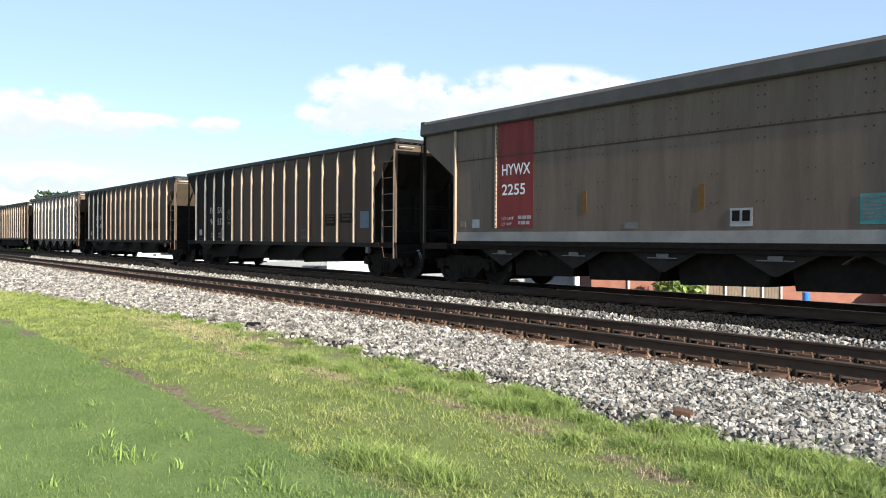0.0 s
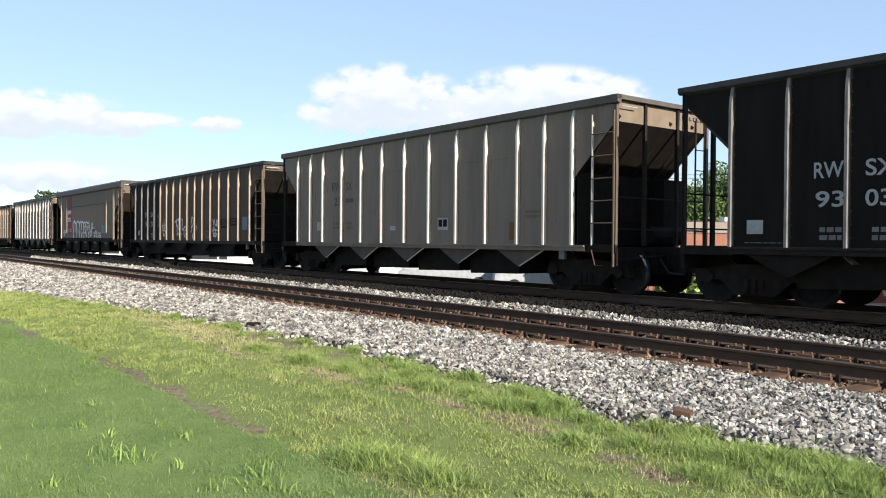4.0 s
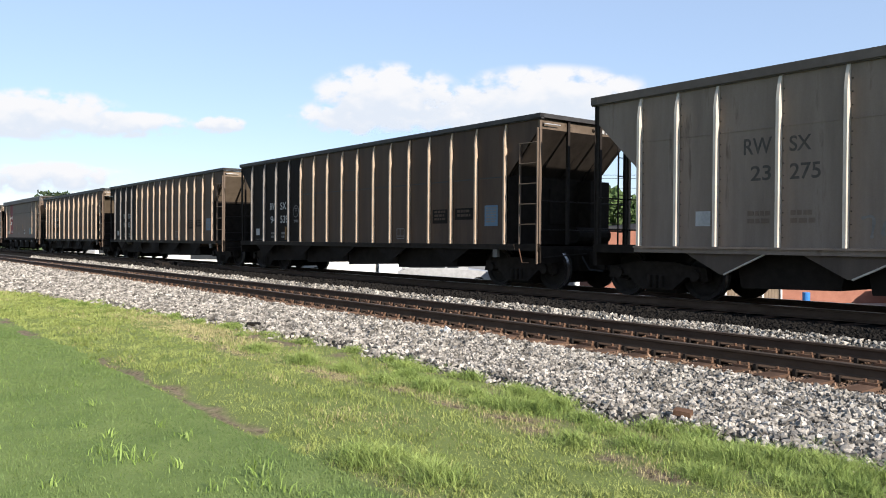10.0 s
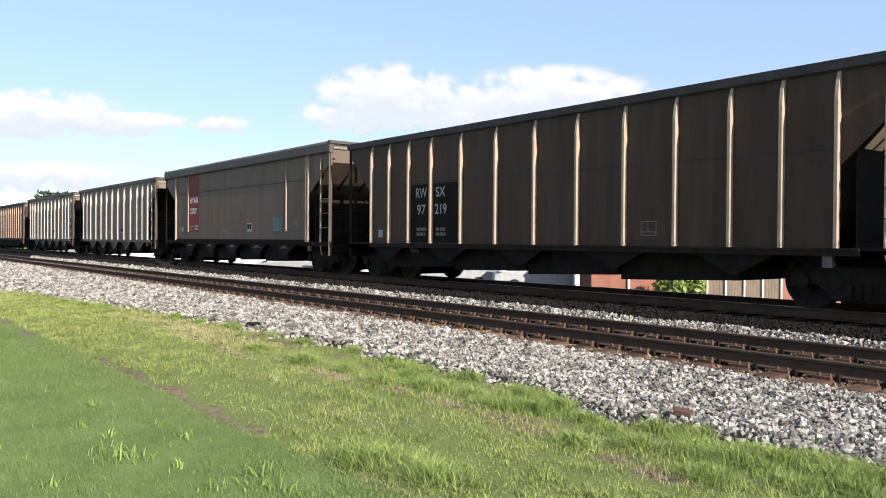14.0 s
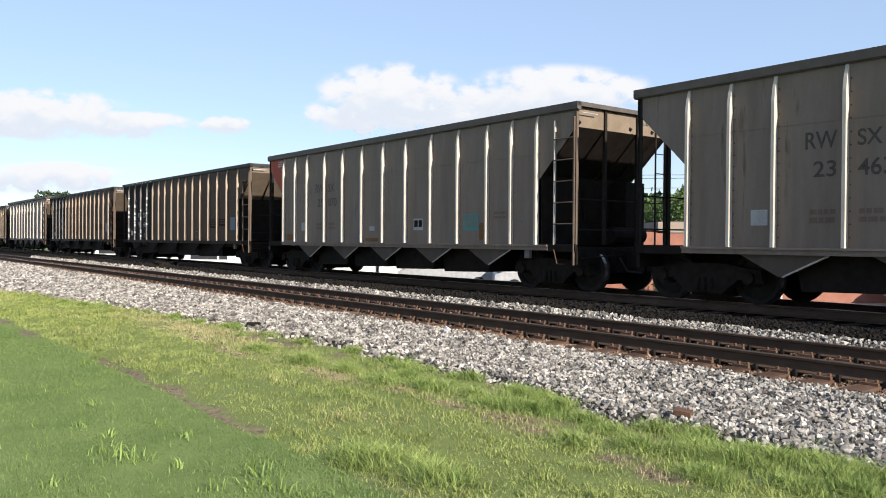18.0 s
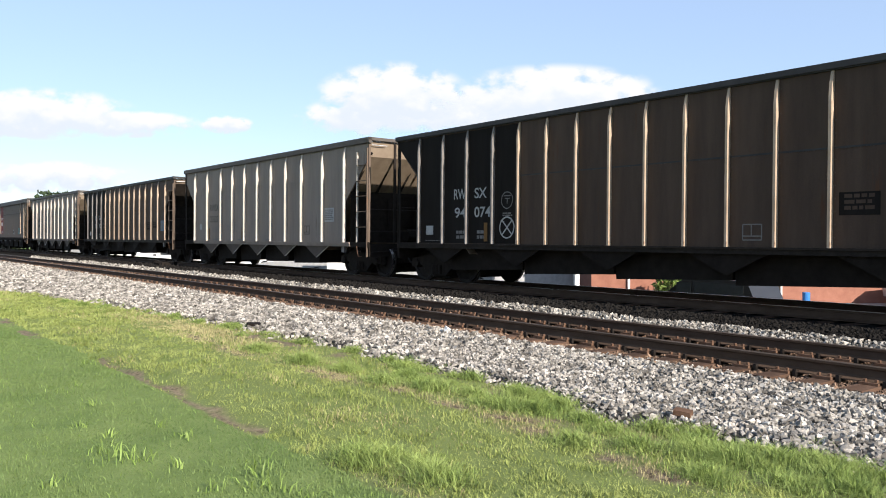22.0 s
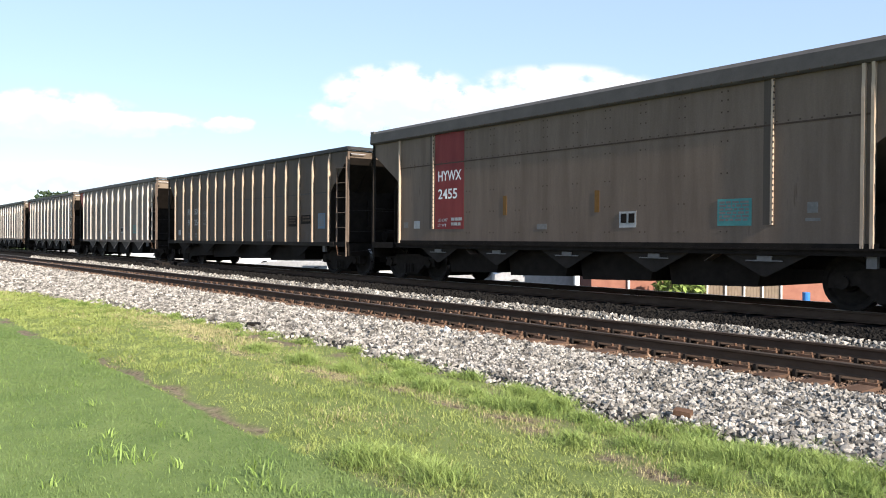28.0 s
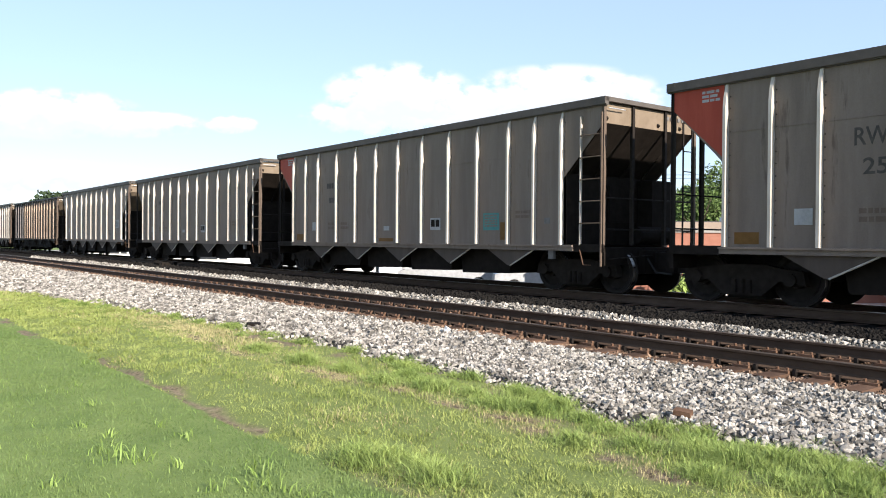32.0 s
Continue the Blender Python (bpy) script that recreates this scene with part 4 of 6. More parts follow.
        part("air_hose", bars(((xe - dr * 0.2, -0.35, 0.75), (xe - dr * 0.42, -0.33, 0.45), 0.022), ((xe - dr * 0.42, -0.33, 0.45), (xe - dr * 0.7, -0.2, 0.42), 0.022)), M["rubber"], car)
        make_truck(car, xe + dr * 1.12)
    # brake gear on the rear platform
    bm = bmesh.new()
    for i in range(16):
        a, b = 2 * math.pi * i / 16, 2 * math.pi * (i + 1) / 16
        bar(bm, (0.3, 0.95 + 0.27 * math.cos(a), 2.25 + 0.27 * math.sin(a)), (0.3, 0.95 + 0.27 * math.cos(b), 2.25 + 0.27 * math.sin(b)), 0.016, 5)
        if i % 4 == 0:
            bar(bm, (0.3, 0.95, 2.25), (0.3, 0.95 + 0.27 * math.cos(a), 2.25 + 0.27 * math.sin(a)), 0.012, 5)
    part("brake_wheel", bm, M["under"], car)
    part("brake_cylinder", bars(((0.55, -0.6, 1.25), (0.55, 0.3, 1.25), 0.16, 12), ((0.6, 0.5, 1.15), (0.6, 1.2, 1.15), 0.2, 12)), M["under"], car)
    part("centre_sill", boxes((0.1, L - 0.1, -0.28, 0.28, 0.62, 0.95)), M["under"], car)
    # bays: funnels under the body, a plate pointing down between each two, doors at the bottom
    x0, wid, nb = k["bay0"], k["bay"], k["bays"]
    steep = kind in ("brown", "late")
    # umber on grey and wide aprons imitates the shade they hang in
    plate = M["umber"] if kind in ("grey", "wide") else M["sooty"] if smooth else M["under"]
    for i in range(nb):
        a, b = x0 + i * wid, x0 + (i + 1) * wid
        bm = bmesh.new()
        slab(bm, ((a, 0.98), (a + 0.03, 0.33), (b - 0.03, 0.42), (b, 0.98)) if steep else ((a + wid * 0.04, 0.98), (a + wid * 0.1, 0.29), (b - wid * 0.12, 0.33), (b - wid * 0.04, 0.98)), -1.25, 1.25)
        part("hopper_bay", bm, M["under"], car, "near-black discharge hopper")
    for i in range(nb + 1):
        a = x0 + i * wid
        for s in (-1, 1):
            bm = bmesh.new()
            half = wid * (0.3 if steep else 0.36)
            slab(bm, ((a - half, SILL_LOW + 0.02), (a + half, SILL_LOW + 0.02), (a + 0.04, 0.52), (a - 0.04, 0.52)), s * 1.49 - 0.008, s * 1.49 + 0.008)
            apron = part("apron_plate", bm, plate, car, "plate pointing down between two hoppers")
            if kind in ("grey", "wide"):
                part("edge_flange", bars(((a + 0.03, s * 1.5, 0.52), (a + half, s * 1.5, SILL_LOW), 0.016)), rib, apron, "pale bent edge of the plate")
        if smooth:
            part("door_gear", boxes((a - 0.32, a + 0.32, -1.53, -1.5, 0.77, 0.79), (a - 0.12, a + 0.14, -1.53, -1.5, 0.79, 0.86)), M["stencil_dim"], car, "pale latch bar")
    part("release_valve", boxes((L - 1.45, L - 1.3, -1.5, -1.42, 0.7, 0.88)), M["stencil_dim"], car, "small pale plate under the sill")
    # coal
    bm = bmesh.new()
    gx = 24
    rows = [[bm.verts.new((1.5 + (L - 3.0) * i / gx, -1.45 + 2.9 * j / 5, min(top - 0.35, 3.3 + 0.22 * noise.noise((i * 0.7, j * 0.9, 2)) - (0.0 if 0 < j < 5 else 0.25) - (0.6 if i in (0, gx) else 0)))) for j in range(6)] for i in range(gx + 1)]
    for i in range(gx):
        for j in range(5):
            bm.faces.new((rows[i][j], rows[i + 1][j], rows[i + 1][j + 1], rows[i][j + 1]))
    part("coal_load", bm, M["coal"], car, "heaped black coal")
    return car


def panel(car, name, x0, x1, z0, z1, mat, label="", y=-1.508):
    return part(name, boxes((x0, x1, y - 0.004, y, z0, z1)), mat, car, label)


def text_bars(car, x0, x1, z0, z1, rows, mat, y=-1.513):
    """Writing too small to read, as bars."""
    bm = bmesh.new()
    rnd = random.Random(int(x0 * 100))
    h = (z1 - z0) / (rows * 1.6)
    for i in range(rows):
        z = z1 - (i * 1.6 + 1) * h
        x = x0
        while x < x1 - 0.03:
            w = min(rnd.uniform(0.05, 0.16), x1 - x)
            bx(bm, x, x + w, y - 0.002, y, z, z + h)
            x += w + 0.025
    return tagged(part("small_print", bm, mat, car), kind="stuff")


SCRIBBLE = ([(4.79, 1.7), (4.89, 1.32), (5.03, 1.2), (5.22, 1.31), (5.29, 1.57)], [(4.88, 1.81), (4.95, 1.4)], [(5.07, 1.95), (5.05, 1.37)], [(5.17, 1.78), (5.14, 1.4)], [(4.79, 1.64), (5.26, 1.69)], [(4.89, 1.2), (5.13, 1.18)])
WORD_TAG = ([(6.45, 1.8), (6.66, 1.85), (7.02, 2.0), (6.9, 1.82)], [(6.66, 1.82), (6.74, 1.55)], [(7.02, 1.95), (6.99, 1.44)], [(6.9, 1.66), (6.68, 1.61), (6.94, 1.52), (6.72, 1.44), (6.87, 1.31), (6.72, 1.2), (6.99, 1.31)], [(7.14, 1.7), (7.22, 1.89), (7.41, 1.93), (7.49, 1.83), (7.36, 1.49), (7.53, 1.43), (7.8, 1.66)], [(7.11, 1.3), (7.38, 1.25)])
SPIRAL = ([(7.8, 1.38), (7.87, 1.46), (7.76, 1.48), (7.69, 1.35), (7.8, 1.25), (7.96, 1.35), (7.91, 1.56), (7.72, 1.59), (7.57, 1.43), (7.65, 1.2), (7.84, 1.12), (8.01, 1.2)],)
LETTER_TAG = ([(8.44, 1.32), (8.59, 1.62), (8.48, 2.0), (8.69, 1.94), (8.78, 1.74), (8.62, 1.6), (8.48, 1.57)], [(8.88, 1.37), (8.92, 1.54), (9.0, 1.39), (9.03, 1.56), (9.07, 1.61), (9.16, 1.59), (9.12, 1.44)], [(8.69, 1.3), (8.63, 1.15), (8.73, 1.05), (8.85, 1.03)])
STACKED_TAG = ([(10.82, 1.82), (10.9, 1.82), (10.96, 1.66), (11.04, 1.51)], [(11.01, 1.86), (11.07, 1.7), (11.18, 1.57), (11.26, 1.65)], [(11.25, 1.83), (11.26, 1.57)], [(11.31, 1.81), (11.37, 1.82), (11.37, 1.56)], [(11.39, 1.78), (11.44, 1.61), (11.47, 1.54)], [(10.91, 1.4), (11.04, 1.42), (11.04, 1.51), (10.93, 1.53), (10.89, 1.37), (10.99, 1.24), (11.13, 1.33)], [(11.07, 1.46), (11.42, 1.39)], [(11.18, 1.42), (11.13, 1.15)], [(10.94, 1.2), (11.07, 1.22), (10.99, 1.13), (11.13, 1.24), (11.21, 1.13), (11.26, 1.28), (11.37, 1.17)], [(11.23, 1.28), (11.37, 1.3)])
# bubble letters along the foot of a side, then a boxed word, loops and a tag
SPRAY_A = ([(4.65, 1.43), (4.34, 1.9), (4.72, 2.12), (4.91, 2.12)], [(4.91, 2.12), (5.0, 1.45)], [(4.62, 1.45), (4.45, 1.34), (4.52, 1.2), (4.78, 1.1), (4.53, 1.08)], [(4.93, 1.98), (5.17, 2.03), (5.37, 1.96), (5.44, 1.1)], [(5.39, 2.0), (5.7, 2.12), (6.05, 2.0), (6.2, 1.67), (6.16, 1.4), (6.06, 1.1)], [(5.72, 1.65), (5.78, 1.3)])
SPRAY_B = ([(6.08, 1.96), (6.26, 2.08), (6.51, 2.04), (6.6, 1.55)], [(6.54, 2.03), (6.8, 2.07), (7.05, 1.95)], [(6.4, 1.43), (6.55, 1.22), (6.6, 1.1), (6.67, 1.1), (6.7, 1.24), (6.8, 1.44)], [(7.08, 1.9), (7.3, 2.03), (7.56, 1.87), (7.65, 1.56), (7.6, 1.42), (7.28, 1.38)], [(7.08, 1.9), (7.02, 1.6), (7.1, 1.4), (7.22, 1.27), (7.12, 1.08)], [(7.34, 1.8), (7.4, 1.56)], [(7.28, 1.38), (7.62, 1.4), (7.78, 1.3), (7.78, 1.1), (7.84, 1.27)])
SPRAY_BOX = ([(7.5, 2.06), (7.98, 1.94), (8.3, 1.95), (8.31, 2.1)], [(8.3, 1.95), (8.41, 1.82), (8.4, 1.41), (8.1, 1.37), (8.31, 1.24), (8.4, 1.16), (8.2, 1.1)], [(8.5, 1.31), (8.58, 1.3), (8.67, 1.2), (8.83, 1.21), (8.91, 1.41), (8.82, 1.56), (8.74, 1.53), (8.58, 1.3)], [(8.9, 1.63), (8.93, 1.87), (9.08, 1.93), (9.21, 1.81), (9.14, 1.64), (8.98, 1.6), (8.88, 1.63)])
SPRAY_WORD = ([(7.68, 1.82), (7.74, 1.63), (7.8, 1.8), (7.89, 1.63), (7.89, 1.84)], [(8.07, 1.8), (7.95, 1.73), (7.98, 1.6), (8.1, 1.62)], [(8.13, 1.78), (8.3, 1.8)], [(8.15, 1.68), (8.27, 1.69)], [(8.13, 1.78), (8.2, 1.58), (8.3, 1.59)], [(7.86, 1.55), (8.16, 1.54), (8.0, 1.5)])
SPRAY_TAG = ([(9.4, 1.26), (9.64, 1.12)], [(9.64, 1.26), (9.42, 1.12)], [(9.52, 1.33), (9.52, 1.12)], [(9.7, 1.5), (9.74, 1.12)], [(9.64, 1.44), (9.8, 1.5), (9.85, 1.37), (9.74, 1.3)], [(9.97, 1.5), (10.0, 1.12)], [(9.88, 1.37), (10.1, 1.4)], [(10.1, 1.3), (10.0, 1.2), (10.16, 1.12)], [(10.46, 1.38), (10.3, 1.37), (10.27, 1.25), (10.5, 1.2), (10.47, 1.12), (10.25, 1.12)])
SPRAY_RING = ([(10.8, 1.3), (10.72, 1.32), (10.68, 1.21), (10.78, 1.17), (10.84, 1.27), (10.85, 1.14), (10.93, 1.21), (10.84, 1.38), (10.68, 1.38), (10.6, 1.25), (10.66, 1.12), (10.93, 1.12)],)
SPRAY_LEFT = ([(1.84, 1.68), (1.9, 1.47), (2.16, 1.67)], [(2.2, 1.57), (2.16, 1.44), (2.32, 1.46), (2.32, 1.58), (2.2, 1.57)], [(2.42, 1.43), (2.47, 1.63), (2.6, 1.46), (2.67, 1.63)], [(2.73, 1.52), (2.87, 1.6)], [(1.74, 1.4), (2.78, 1.42)], [(1.9, 1.5), (1.9, 1.3)], [(2.06, 1.36), (2.43, 1.17)], [(2.42, 1.36), (2.1, 1.22)])
GRAFFITI_TAG = ([(0.0, 0.3), (0.2, 0.35), (0.15, 0.0)], [(0.3, 0.05), (0.35, 0.3), (0.5, 0.1), (0.3, 0.05)], [(0.6, 0.0), (0.6, 0.3), (0.75, 0.1), (0.85, 0.3)], [(0.95, 0.15), (1.15, 0.2), (1.0, 0.35), (0.95, 0.05), (1.25, 0.0)], [(0.0, -0.15), (0.9, -0.1), (0.4, -0.25), (0.8, -0.3)])


def field(w, h):
    """The lines of a framed notice with two columns and a foot line."""
    return [[(0, 0), (w, 0)], [(0, h), (w, h)], [(0, 0), (0, h)], [(w, 0), (w, h)], [(w * 0.46, h * 0.25), (w * 0.46, h)], [(0, h * 0.25), (w, h * 0.25)]]


def scrawl(strokes, w, mat, car, text, at):
    for i, st in enumerate(strokes):
        part("spray_stroke", ribbon((st,), w, 0.3), mat, car, text, at=(at[0], at[1] - 0.002 * i, at[2]))


def repaint(car, what, mat, label=""):
    """Gives the parts of that name on one car another paint."""
    for ob in car.children:
        if ob.name.split(".")[0] == what:
            ob.material_slots[0].link = "OBJECT"
            ob.material_slots[0].material = mat
            tagged(ob, label)


def scuffs(car, mat, x0, x1, z, y, count, seed):
    """Flaked and scraped spots along a line, one mesh."""
    rnd = random.Random(seed)
    bm = bmesh.new()
    for i in range(count):
        x, w, h = rnd.uniform(x0, x1), rnd.uniform(0.02, 0.3) * rnd.random(), rnd.uniform(0.015, 0.06)
        zz = z + rnd.uniform(-0.02, 0.02)
        slab(bm, ((x, zz - h * 0.4), (x + w * 0.5, zz - h * 0.5), (x + w, zz - h * 0.2), (x + w * 0.9, zz + h * 0.4), (x + w * 0.3, zz + h * 0.5)), y - 0.003, y)
    tagged(part("flaked_paint", bm, mat, car, "pale scraped spots"), kind="stuff")


def dress(car, kind, a, b, feats):
    """Lettering, notices, repaint and spray paint of one car."""
    k = KINDS[kind]
    L, ribs = k["L"], k["ribs"]
    y = -1.507
    body = {"brown": "weathered brown", "grey": "dusty pale gray", "wide": "dusty gray", "late": "dusty taupe", "smooth": "smooth-sided taupe"}[kind]
    word = "coal hopper car"
    extra = ""
    if kind == "brown":
        if "patch" in feats:
            for i in range(5):
                x0, x1 = (ribs[i - 1] + 0.05 if i else -0.03), ribs[i] - 0.05
                bm = bmesh.new()
                if i:
                    slab(bm, ((x0, SILL_TOP + 0.01), (x1, SILL_TOP + 0.01), (x1, 3.70), (x0, 3.70)), y - 0.003, y)
                else:
                    slab(bm, ((x0, 3.52), (x1, 2.72), (x1, 3.70), (x0, 3.70)), y - 0.003, y)
                part("repaint_panel", bm, M["black"], car, "black repainted panel behind the number")
            for ob in car.children:
                if ob.name.split(".")[0] == "rib" and ob.location.x < ribs[3] + 0.1:
                    ob.material_slots[0].link = "OBJECT"
                    ob.material_slots[0].material = M["rib_worn"]
                    tagged(ob, "rib painted black and worn pale")
            extra = " with black repainted end panels"
        if a:
            st = M["stencil"]
            letters("RW", 0.46, 0.25, st, car, 2.32, 2.08, y - 0.005)
            letters("SX", 0.44, 0.25, st, car, 3.10, 2.08, y - 0.005)
            letters(a, 0.44, 0.25, st, car, 2.35, 1.63, y - 0.005)
            letters(b, 0.58 if b.count("1") < 2 else 0.46, 0.25, st, car, 3.10, 1.63, y - 0.005)
        text_bars(car, 2.42, 2.76, 1.08, 1.32, 2, M["stencil_dim"], y - 0.004)
        text_bars(car, 3.2, 3.52, 1.08, 1.32, 2, M["stencil_dim"], y - 0.004)
        panel(car, "notice_plate", 1.19, 1.48, 1.22, 1.45, M["stencil"], "small white notice plate", y - 0.004)
        text_bars(car, 1.15, 1.8, 1.06, 1.08, 1, M["stencil_dim"], y - 0.004)
        if "circle" in feats:
            ring = [[(0.19 * math.cos(t), 0.19 * math.sin(t)) for t in np.linspace(0, 2 * math.pi, 17)], [(-0.08, 0.04), (0.08, 0.04)], [(0.0, 0.04), (0.0, -0.08)], [(-0.12, 0.1), (0.12, 0.1)]]
            part("round_emblem", ribbon(ring, 0.022), M["stencil_dim"], car, "faded white ring emblem", at=(4.25, y - 0.005, 2.0))
            text_bars(car, 4.1, 4.42, 1.62, 1.72, 2, M["stencil_dim"], y - 0.004)
        if "cross" in feats:
            ring = [[(0.24 * math.cos(t), 0.24 * math.sin(t)) for t in np.linspace(0, 2 * math.pi, 17)], [(-0.16, 0.16), (0.16, -0.16)], [(-0.16, -0.16), (0.16, 0.16)]]
            part("chalk_mark", ribbon(ring, 0.035), M["stencil"], car, "white crossed circle sprayed on the side", at=(4.25, y - 0.006, 1.38))
        # notices towards the front end
        part("notice_frame", ribbon(field(0.34, 0.26), 0.02, 0, 0), M["stencil_dim"], car, at=(10.1, y - 0.004, 1.12))
        panel(car, "notice_plate", 11.7, 12.3, 1.5, 1.85, M["black"], "dark notice plate", y - 0.002)
        text_bars(car, 11.78, 12.22, 1.55, 1.82, 3, M["brown"], y - 0.005)
        panel(car, "notice_plate", 12.6, 13.3, 1.58, 1.86, M["black"], "dark notice plate", y - 0.002)
        text_bars(car, 12.7, 13.2, 1.62, 1.82, 2, M["brown"], y - 0.005)
        if "blue" in feats:
            panel(car, "notice_panel", 13.72, 14.18, 1.42, 1.9, M["blue"], "pale blue notice panel", y - 0.002)
            text_bars(car, 13.77, 14.13, 1.48, 1.86, 6, M["stencil_dim"], y - 0.005)
        panel(car, "orange_stripe", 3.45, 3.57, 1.06, 1.5, M["orange"], "orange paint stripe", y - 0.0035)
        if "graffiti" in feats:
            for strokes, w, text in ((SCRIBBLE, 0.05, "white sprayed scribble"), (WORD_TAG, 0.06, "white sprayed letters"), (SPIRAL, 0.045, "white sprayed spiral"), (LETTER_TAG, 0.06, "white sprayed letters"), (STACKED_TAG, 0.05, "white sprayed stacked tag")):
                scrawl(strokes, w, M["spray"], car, text, (0, y - 0.005, 0))
            extra = " with black end panels and white graffiti"
        if "umber" in feats:
            body = "dark umber"
            repaint(car, "side_sheet", M["umber"])
        if "scuffed" in feats:
            scuffs(car, M["stencil"], 0.3, 5.4, 3.78, -1.576, 16, 4)
            scuffs(car, M["stencil_dim"], 5.4, 15.2, 3.78, -1.576, 12, 5)
        if "worn" in feats:
            rnd = random.Random(9)
            bm = bmesh.new()
            for i in range(26):
                x, z, w = rnd.choice(ribs[:5]) + rnd.uniform(-0.1, 0.25), rnd.uniform(1.1, 3.6), rnd.uniform(0.01, 0.035)
                slab(bm, ((x, z), (x + w, z - w), (x + w * 1.6, z + w * 1.5), (x + w * 0.3, z + w * 2.6)), y - 0.006, y - 0.003)
            part("flaked_paint", bm, M["stencil"], car)
            scuffs(car, M["white"], 0.2, 6.0, 3.79, -1.576, 14, 8)
            for q in ribs[:4]:
                rnd = random.Random(int(q * 10))
                bm = bmesh.new()
                for i in range(7):
                    z, h = rnd.uniform(1.1, 3.3), rnd.uniform(0.03, 0.2)
                    bx(bm, q + 0.028, q + 0.031, -1.585, -1.512, z, z + h)
                tagged(part("flaked_paint", bm, M["white"], car, "white flaked edge of a rib"), kind="stuff")
            extra = " with flaking black end panels"
    elif kind == "grey":
        if a:
            letters("RW", 0.5, 0.27, M["ink"], car, 3.17, 2.54, y - 0.003)
            letters("SX", 0.36, 0.25, M["ink"], car, 3.97, 2.54, y - 0.003)
            letters(a, 0.36, 0.25, M["ink"], car, 3.3, 2.1, y - 0.003)
            if b:
                letters(b, 0.5, 0.26, M["ink"], car, 3.98, 2.09, y - 0.003)
            else:
                text_bars(car, 3.98, 4.45, 2.1, 2.3, 1, M["ink"], y - 0.003)
        else:
            text_bars(car, 3.17, 3.67, 2.54, 2.8, 1, M["ink"], y - 0.003)
            text_bars(car, 3.3, 3.66, 2.1, 2.36, 1, M["ink"], y - 0.003)
        text_bars(car, 3.25, 3.65, 1.35, 1.6, 2, M["taupe"], y - 0.003)
        text_bars(car, 4.0, 4.4, 1.35, 1.6, 2, M["taupe"], y - 0.003)
        panel(car, "notice_plate", 2.25, 2.55, 1.36, 1.62, M["stencil"], "small white notice plate", y - 0.002)
        panel(car, "notice_plate", 6.33, 6.6, 1.34, 1.46, M["stencil"], "small white notice plate", y - 0.002)
        panel(car, "notice_plate", 8.48, 8.9, 1.34, 1.64, M["stencil"], "white notice plate with two dark fields", y - 0.002)
        panel(car, "notice_field", 8.52, 8.67, 1.42, 1.6, M["under"], "", y - 0.007)
        panel(car, "notice_field", 8.71, 8.86, 1.42, 1.6, M["under"], "", y - 0.007)
        if "teal" in feats:
            panel(car, "notice_panel", 10.55, 11.1, 1.32, 1.72, M["teal"], "faded teal notice panel", y - 0.002)
            text_bars(car, 10.6, 11.05, 1.38, 1.68, 5, M["gray"], y - 0.007)
        text_bars(car, 11.65, 12.1, 1.55, 1.75, 2, M["taupe"], y - 0.003)
        panel(car, "notice_plate", 12.55, 12.72, 1.45, 1.58, M["stencil_dim"], "", y - 0.002)
        panel(car, "orange_stripe", 11.14, 11.3, 1.1, 1.5, M["orange"], "orange paint stripe", y - 0.002)
        if "corner" in feats:
            bm = bmesh.new()
            slab(bm, ((-0.03, 3.44), (0.98, 2.52), (0.98, 3.78), (-0.03, 3.78)), y - 0.003, y)
            part("corner_panel", bm, M["redtri"], car, "orange-red painted corner")
            text_bars(car, 0.55, 0.9, 3.5, 3.72, 3, M["stencil"], y - 0.005)
            panel(car, "orange_stripe", 1.2, 1.65, 1.05, 1.25, M["orange"], "orange paint patch", y - 0.002)
            panel(car, "orange_stripe", 6.1, 6.8, 1.04, 1.13, M["orange"], "orange paint patch", y - 0.002)
            extra = " with a red corner"
        if "tag" in feats:
            scrawl(GRAFFITI_TAG[:4], 0.045, M["stencil_dim"], car, "faint white sprayed tag", (5.1, y - 0.003, 1.15))
    elif kind == "wide":
        if a:
            letters(a, 0.9, 0.27, M["ink"], car, 2.66, 2.18, y - 0.003)
            if b:
                letters(b, 0.86, 0.26, M["ink"], car, 2.68, 1.73, y - 0.003)
            else:
                text_bars(car, 2.68, 3.5, 1.73, 2.0, 1, M["ink"], y - 0.003)
            scrawl(GRAFFITI_TAG[:3], 0.02, M["stencil_dim"], car, "faint white sprayed tag", (2.75, y - 0.003, 1.3))
            scrawl(GRAFFITI_TAG[:4], 0.018, M["stencil_dim"], car, "faint white sprayed tag", (4.1, y - 0.003, 1.35))
        panel(car, "notice_plate", 1.55, 1.8, 1.45, 1.68, M["stencil"], "small white notice plate", y - 0.002)
        panel(car, "notice_plate", 11.98, 12.55, 1.62, 2.05, M["stencil"], "white notice panel with fine print", y - 0.002)
        text_bars(car, 12.02, 12.5, 1.66, 2.0, 6, M["stencil_dim"], y - 0.007)
        part("notice_frame", ribbon(field(0.36, 0.26), 0.025, 0, 0), M["ink"], car, at=(10.65, y - 0.003, 1.25))
        panel(car, "orange_stripe", 2.55, 2.66, 1.05, 1.5, M["orange"], "orange paint stripe", y - 0.002)
        panel(car, "orange_stripe", 5.75, 5.87, 1.05, 1.5, M["orange"], "orange paint stripe", y - 0.002)
        for i in range(3):
            panel(car, "paint_patch", 3.0 + i * 2.4, 3.5 + i * 2.4, 1.04, 1.07, M["stencil_dim"], "", y - 0.002)
    elif kind == "late":
